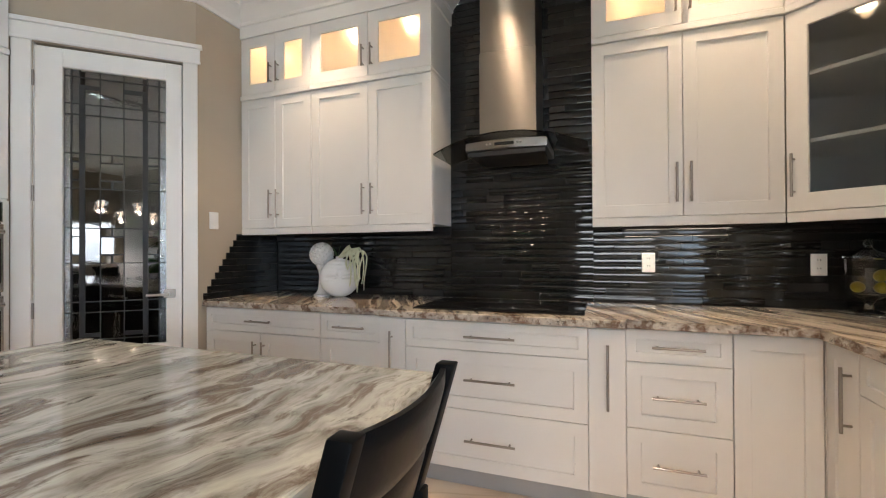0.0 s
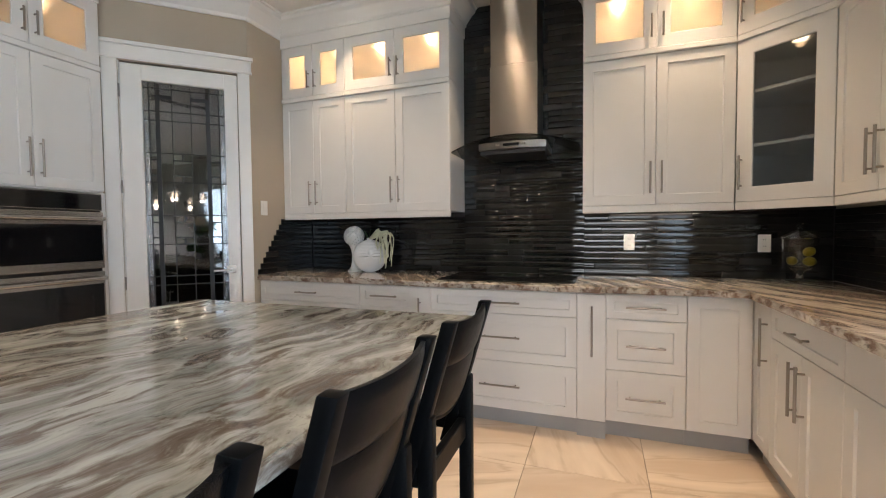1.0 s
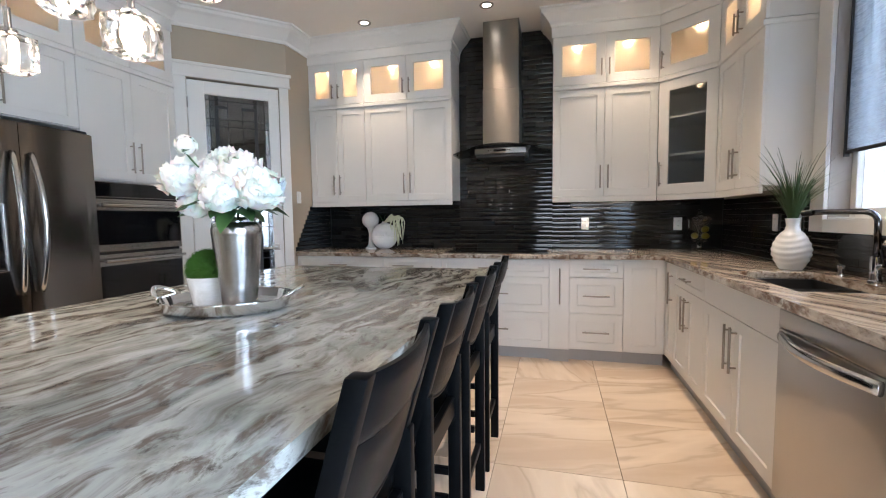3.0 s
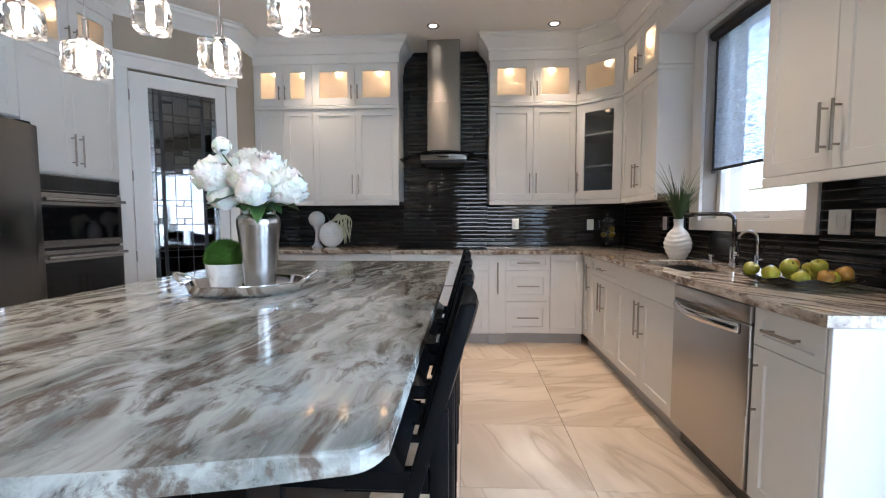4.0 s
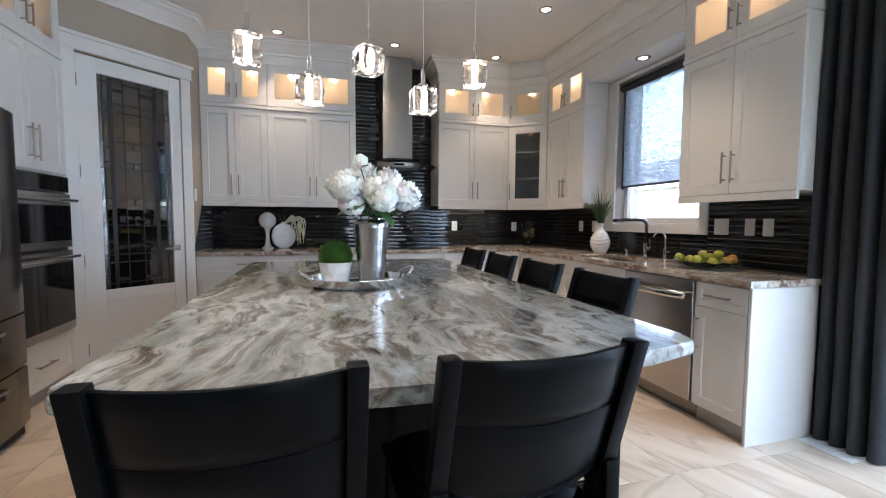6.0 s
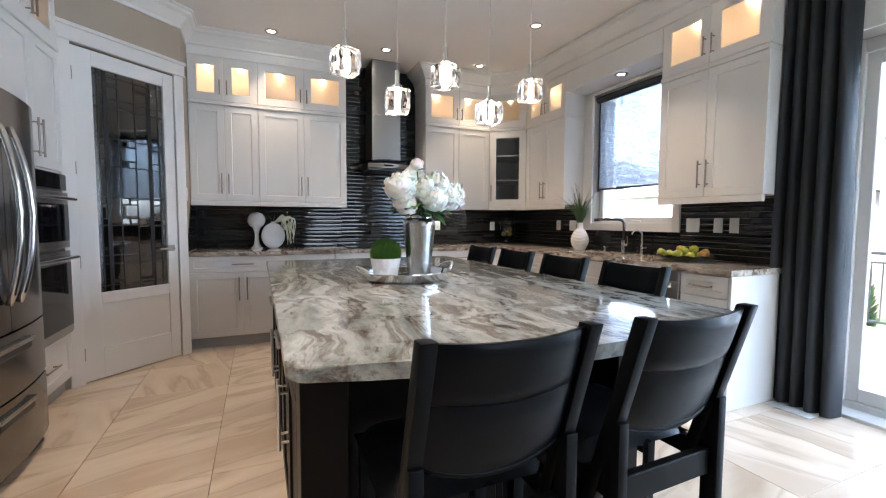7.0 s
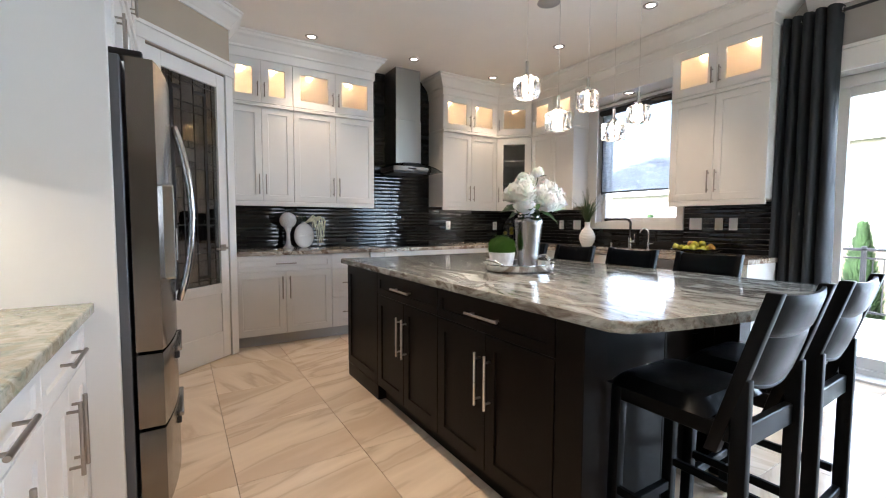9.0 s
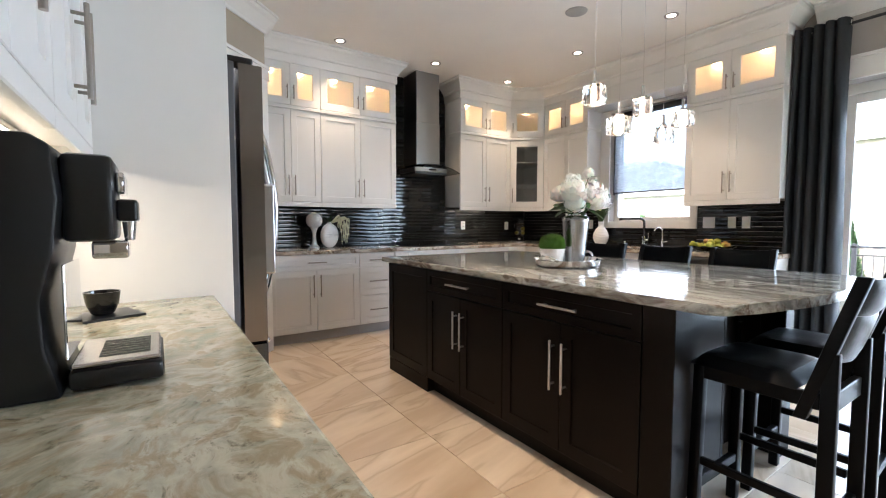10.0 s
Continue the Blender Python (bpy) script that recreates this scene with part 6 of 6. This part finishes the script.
part("nozzle", rod(B(), (-0.172, 0.163, 0.323), (-0.205, 0.188, 0.318), 0.016, sides=14), BLACKPLASTIC, fa, smooth="auto")
bm = rod(B(), (0.0, -0.018, 0.075), (0.0, -0.055, 0.085), 0.012, sides=12)
rod(bm, (0.0, -0.052, 0.085), (-0.02, -0.062, 0.16), 0.006, sides=8)
part("lever", bm, CHROME, fa, smooth="auto")
f2 = thing("filter_tap", pose(1.69, 0.90, TZ), "small chrome gooseneck water tap", "faucet")
part("base", lathe(B(), [(0.0, 0.0), (0.022, 0.0), (0.022, 0.01), (0.014, 0.014), (0.014, 0.085), (0.0, 0.086)], 24), CHROME, f2, smooth="auto")
pts = [(0, 0, 0.08), (0, 0, 0.155)] + [(-0.038 * (1 - math.cos(a)), 0.026 * (1 - math.cos(a)), 0.165 + 0.058 * math.sin(a)) for a in [math.pi * k / 12 for k in range(0, 12)]]
part("spout", tube(B(), pts, 0.0085, 12), CHROME, f2, "thin arched spout", smooth=True)
part("lever", rod(B(), (0.0, -0.014, 0.06), (-0.01, -0.065, 0.07), 0.006, sides=8), CHROME, f2, smooth="auto")
so = thing("soap_dispenser", pose(1.69, 1.36, TZ), "small chrome soap dispenser by the sink", "soap dispenser")
part("body", lathe(B(), [(0.0, 0.0), (0.018, 0.0), (0.018, 0.008), (0.012, 0.012), (0.012, 0.04), (0.016, 0.045), (0.016, 0.055), (0.0, 0.058)], 20), CHROME, so, smooth="auto")

gv = thing("grass_vase", pose(1.60, 1.64, TZ), "white rippled ceramic vase on the worktop", "vase")
bm = lathe(B(), [(0.0, 0.0), (0.052, 0.0), (0.058, 0.004)] + [(0.058 + 0.036 * math.sin(math.pi * k / 24) , 0.006 + 0.20 * k / 24) for k in range(25)] + [(0.036, 0.225), (0.030, 0.25), (0.034, 0.285), (0.038, 0.292), (0.032, 0.292), (0.026, 0.25), (0.03, 0.2), (0.0, 0.1)], 48)
for v in bm.verts:
    if 0.02 < v.co.z < 0.21:
        a = math.atan2(v.co.y, v.co.x)
        k = 1 + 0.035 * math.sin(v.co.z * 190 + 2.2 * math.sin(a * 2)) 
        v.co.x *= k
        v.co.y *= k
part("body", bm, PORCELAIN, gv, smooth=True)
gp = thing("grass_plant", pose(1.60, 1.64, TZ + 0.26), "spiky green grass plant in the white vase", "plant")
rr = random.Random(31)
for i in range(150):
    a, el = rr.uniform(0, 2 * math.pi), rr.uniform(0.15, 1.0)
    ln = rr.uniform(0.26, 0.50)
    bend = rr.uniform(0.1, 0.9)
    bm = B()
    rows = []
    for k in range(6):
        t = k / 5
        out = 0.012 + ln * t * math.cos(el * 1.35) * (0.25 + 0.5 * t)
        up = ln * (t - 0.45 * bend * t * t)
        c = Vector((out * math.cos(a), out * math.sin(a), up))
        side = Vector((-math.sin(a), math.cos(a), 0)) * 0.0045 * (1 - t * 0.9)
        rows.append((bm.verts.new(c - side), bm.verts.new(c + side)))
    for p, q in zip(rows, rows[1:]):
        bm.faces.new((p[0], p[1], q[1], q[0]))
    part("blade", bm, GRASS, gp, smooth=True)

fbw = thing("fruit_dish", pose(1.46, 0.28, TZ), "wide shallow glass dish holding apples", "dish")
bm = lathe(B(), [(0.0, 0.0), (0.085, 0.0), (0.09, 0.006), (0.15, 0.022), (0.205, 0.046), (0.208, 0.050), (0.203, 0.051), (0.145, 0.029), (0.075, 0.012), (0.0, 0.012)], 48)
for v in bm.verts:
    a = math.atan2(v.co.y, v.co.x)
    r = math.hypot(v.co.x, v.co.y)
    if r > 0.12:
        v.co.z += 0.006 * math.sin(a * 12)
part("dish", bm, DISH, fbw, smooth=True)
rr = random.Random(41)
spots = [(0.0, 0.0, 0.055), (0.085, 0.02, 0.06), (-0.085, 0.03, 0.062), (0.03, 0.088, 0.062), (-0.05, -0.078, 0.06), (0.055, -0.075, 0.06), (-0.04, 0.10, 0.066), (0.125, -0.05, 0.082), (-0.13, -0.04, 0.084), (0.11, 0.09, 0.084), (-0.115, 0.10, 0.085),
         (0.0, 0.04, 0.118), (-0.055, -0.02, 0.115), (0.055, -0.02, 0.116), (0.0, -0.125, 0.078)]
for i, (x, y, z) in enumerate(spots):
    red = i in (7, 11, 14)
    ap = thing("apple", pose(1.46 + x * 1.12, 0.28 + y * 1.12, TZ + z * 0.76, rr.uniform(-40, 40), rr.uniform(-40, 40), rr.uniform(0, 360)), "red and yellow apple in the glass dish" if red else "shiny green apple in the glass dish", "apple", "apples in the dish")
    r = rr.uniform(0.029, 0.034)
    part("flesh", lathe(B(), [(0.0, -0.80 * r), (0.25 * r, -0.90 * r), (0.55 * r, -0.84 * r), (0.86 * r, -0.45 * r), (1.0 * r, 0.08 * r), (0.93 * r, 0.5 * r), (0.65 * r, 0.82 * r), (0.35 * r, 0.86 * r), (0.12 * r, 0.72 * r), (0.0, 0.62 * r)], 24), REDAPPLE if red else APPLE, ap, smooth=True)
    part("stem", rod(B(), (0, 0, 0.62 * r), (0.004, 0.002, 1.0 * r), 0.0016, sides=6), STEM, ap)


# ---- switches and sockets ----
def plate(m, w, label, kind):
    """A wall plate in the plane y = 0, facing -y."""
    ob = thing("wall_socket" if kind == "socket" else "light_switch", m, label, "socket" if kind == "socket" else "light switch")
    part("plate", box(B(), -w / 2, -0.007, -0.058, w / 2, -0.0005, 0.058, 0.003, 2), PLASTIC, ob)
    if kind == "socket":
        for dz in (-0.022, 0.022):
            part("face", box(B(), -0.017, -0.0085, dz - 0.016, 0.017, -0.0072, dz + 0.016, 0.0005), PLASTIC, ob)
            for dx in (-0.006, 0.006):
                part("slot", box(B(), dx - 0.0012, -0.0092, dz - 0.003, dx + 0.0012, -0.0086, dz + 0.007), SLOT, ob)
    else:
        for dx in ([0] if w < 0.1 else [-0.024, 0.024]):
            part("rocker", box(B(), dx - 0.016, -0.011, -0.034, dx + 0.016, -0.0072, 0.034, 0.002), PLASTIC, ob)
    return ob


fy = HOOD_Y - 0.0115
plate(pose(0.57, fy, 1.158), 0.072, "white double wall socket on black tile", "socket")
plate(pose(1.388, fy, 1.150), 0.072, "white double wall socket on black tile", "socket")
fx = WIN_X - 0.0115
plate(pose(fx, 2.19, 1.172, 0, 0, -90), 0.072, "white double wall socket on black tile", "socket")
plate(pose(fx, 1.93, 1.172, 0, 0, -90), 0.115, "white double switch plate on black tile", "switch")
plate(pose(fx, 0.445, 1.192, 0, 0, -90), 0.118, "white double switch plate on black tile", "switch")
plate(pose(fx, 0.230, 1.192, 0, 0, -90), 0.072, "white rocker switch on black tile", "switch")
plate(pose(fx, 0.105, 1.192, 0, 0, -90), 0.072, "white rocker switch on black tile", "switch")
plate(pose(RET_X, 2.56, 1.45, 0, 0, 90), 0.072, "white rocker switch on the beige wall", "switch")

# ---- coffee corner ----
cf = thing("coffee_machine", pose(-3.168, -0.79, TZ, 0, 0, 90), "black espresso machine with chrome spouts", "coffee machine")
# local front is -y
bm = B()
side = [(0.25, 0.0), (0.25, 0.395), (0.02, 0.395), (-0.005, 0.38), (-0.012, 0.30), (-0.003, 0.22), (0.014, 0.15), (0.012, 0.08), (-0.005, 0.0)]
lo = [bm.verts.new((-0.11, y, z)) for y, z in side]
hi = [bm.verts.new((0.11, y, z)) for y, z in side]
bm.faces.new(lo)
bm.faces.new(hi[::-1])
for i in range(len(side)):
    j = (i + 1) % len(side)
    bm.faces.new((lo[i], hi[i], hi[j], lo[j]))
bmesh.ops.recalc_face_normals(bm, faces=bm.faces)
bmesh.ops.bevel(bm, geom=bm.edges[:], offset=0.006, segments=2, affect="EDGES", profile=0.5)
part("body", bm, BLACKPLASTIC, cf, "black curved housing", smooth="auto")
part("head", box(B(), -0.075, -0.075, 0.235, 0.075, -0.008, 0.375, 0.010, 2), BLACKPLASTIC, cf, smooth="auto")
part("chrome_band", box(B(), -0.055, -0.088, 0.315, 0.055, -0.076, 0.350, 0.004, 2), CHROME, cf, "chrome band", smooth="auto")
part("spout_block", box(B(), -0.045, -0.105, 0.268, 0.045, -0.076, 0.305, 0.004, 2), BLACKPLASTIC, cf)
part("chrome_column", box(B(), -0.04, -0.090, 0.205, 0.04, -0.040, 0.2345, 0.004, 2), CHROME, cf, "chrome column", smooth="auto")
for x in (-0.02, 0.02):
    part("nozzle", rod(B(), (x, -0.091, 0.2675), (x, -0.091, 0.235), 0.010, 0.007, 12), CHROME, cf, "chrome coffee spout", smooth="auto")
part("back_plate", box(B(), -0.08, -0.010, 0.05, 0.08, -0.0065, 0.20, 0.001), CHROME, cf, "polished plate")
part("drip_base", box(B(), -0.10, -0.135, 0.004, 0.10, -0.010, 0.035, 0.008, 2), BLACKPLASTIC, cf, smooth="auto")
part("drip_tray", box(B(), -0.092, -0.130, 0.0355, 0.092, -0.012, 0.044, 0.003), STEEL, cf, "steel drip tray")
for i in range(7):
    part("slot", box(B(), -0.06 + i * 0.018, -0.115, 0.0442, -0.050 + i * 0.018, -0.045, 0.0448), SLOT, cf)
sa = thing("saucer", pose(-3.165, -0.20, TZ, 0, 0, 20), "square black saucer under a cup", "saucer")
part("plate", box(B(), -0.075, -0.075, 0.0, 0.075, 0.075, 0.007, 0.003, 2), BLACKPLASTIC, sa)
cu2 = thing("coffee_cup", pose(-3.172, -0.205, TZ + 0.0075, 0, 0, 75), "black glazed coffee cup on a square saucer", "cup")
part("cup", lathe(B(), [(0.0, 0.0), (0.022, 0.0), (0.028, 0.006), (0.038, 0.03), (0.043, 0.065), (0.040, 0.065), (0.034, 0.03), (0.0, 0.012)], 36), BLACKGLOSS, cu2, smooth="auto")
pts = [(0.040 + 0.022 * math.sin(math.pi * k / 10), 0, 0.055 - 0.036 * k / 10) for k in range(11)]
part("handle", tube(B(), pts, 0.004, 8), BLACKGLOSS, cu2, smooth=True)

# ---- wall tile, strip by strip ----
ROW, JOINT = 0.0465, 0.0022
STRIPS = {}


def strip_mesh(length, ease):
    """A strip tile with a pillowed face; shared between tiles of a length."""
    key = (round(length, 3), ease)
    if key not in STRIPS:
        bm, h, x = B(), (ROW - JOINT) / 2, key[0] / 2
        half = [(0.2, 1.0), (0.6, 0.84), (0.9, 0.62), (0.97, 0.3), (1.0, -0.5)]
        prof = [(-h, 0.0)] + [(-h * k, -0.0045 - ease * v) for k, v in half[::-1]] + [(h * k, -0.0045 - ease * v) for k, v in half] + [(h, 0.0)]
        ring = lambda xx: [bm.verts.new((xx, y, z)) for z, y in prof]
        p, q = ring(-x), ring(x)
        for i in range(len(prof) - 1):
            face = bm.faces.new((p[i], p[i + 1], q[i + 1], q[i]))
            face.smooth = 0 < i < len(prof) - 2
        # the ends have corners of their own, so that the face stays straight along its length
        bm.faces.new(ring(-x))
        bm.faces.new(ring(x)[::-1])
        bmesh.ops.recalc_face_normals(bm, faces=bm.faces)
        me = bpy.data.meshes.new("strip")
        bm.to_mesh(me)
        bm.free()
        me.materials.append(WALLTILE)
        STRIPS[key] = me
    return STRIPS[key]


def tiled(parent, m, x0, x1, z0, z1, seed, edge=None, ease=0.0020):
    """Rows of strips over a rectangle of the wall plane m (facing its -y). edge(z) gives a stepped start."""
    rr = random.Random(seed)
    n = round((z1 - z0) / ROW)
    for r in range(n):
        z = z0 + (r + 0.5) * (z1 - z0) / n
        x = edge(z) if edge else x0
        first_ = True
        while x < x1 - 0.004:
            ln = rr.choice((0.12, 0.18, 0.24, 0.30, 0.36, 0.42)) * (rr.choice((0.4, 0.7, 1.0)) if first_ else 1)
            first_ = False
            if x + ln > x1 - 0.05:
                ln = x1 - x
            ob = new("strip_tile", strip_mesh(max(0.012, ln - JOINT), ease))
            ob.parent = parent
            ob.matrix_local = m @ pose(x + ln / 2, rr.uniform(-0.0012, 0.0), z, rr.uniform(-0.6, 0.6), 0, rr.uniform(-0.4, 0.4))
            x += ln


def backsplash(name, label):
    return thing(name, pose(0, 0, 0), label, "backsplash", kind="structure")


ZB = TOPZ1 + 0.001
hb = backsplash("backsplash_hood", "glossy black strip tile behind the hood and counter")
mh = pose(0, HOOD_Y - 0.0005, 0)
tiled(hb, mh, XL0 + 0.011, XL1, ZB, 1.365, 1)
tiled(hb, mh, XR0, WIN_X - 0.012, ZB, 1.365, 2)
tiled(hb, mh, XL1, XR0, ZB, CEIL_Z - 0.002, 3)
wb = backsplash("backsplash_window", "glossy black strip tile along the sink wall")
mw = pose(WIN_X - 0.0005, 0, 0, 0, 0, -90)
tiled(wb, mw, -HOOD_Y + 0.011, -1.774, ZB, 1.365, 4, None, 0.0015)
tiled(wb, mw, -1.774, -0.566, ZB, SILL_Z - 0.074, 5, None, 0.0015)
tiled(wb, mw, -0.566, 0.262, ZB, 1.39, 6, None, 0.0015)
sb = backsplash("backsplash_return", "black strip tile ending in steps on the beige wall")
ms = pose(RET_X + 0.0005, 0, 0, 0, 0, 90)
steps = lambda z: 2.475 + round((z - ZB) / ROW) * 0.031
tiled(sb, ms, 2.475, HOOD_Y - 0.010, ZB, 1.365, 7, steps)

# ---- floor tile ----
SIZE, GAPF = 0.603, 0.0028
bm = box(B(), -SIZE / 2 + GAPF / 2, -SIZE / 2 + GAPF / 2, -0.011, SIZE / 2 - GAPF / 2, SIZE / 2 - GAPF / 2, 0.0)
f = max(bm.faces, key=lambda f_: f_.calc_center_median().z)
bmesh.ops.bevel(bm, geom=list(f.edges), offset=0.0012, segments=1, affect="EDGES", profile=0.5)
tile_me = bpy.data.meshes.new("floor_tile")
bm.to_mesh(tile_me)
bm.free()
tile_me.materials.append(FLOORTILE)
rr = random.Random(9)
for i in range(-3, 7):
    for j in range(-11, 5):
        x, y = -1.81 + SIZE * (i + 0.5), 0.83 + SIZE * (j + 0.5)
        if LEFT_X + 0.25 < x < 2.0 and y > REAR_Y + 0.2:
            ob = new("floor_tile", tile_me)
            ob.parent = floor
            ob.matrix_local = pose(x, y, 0, 0, 0, rr.choice((0, 0, 180, 180, 90)))
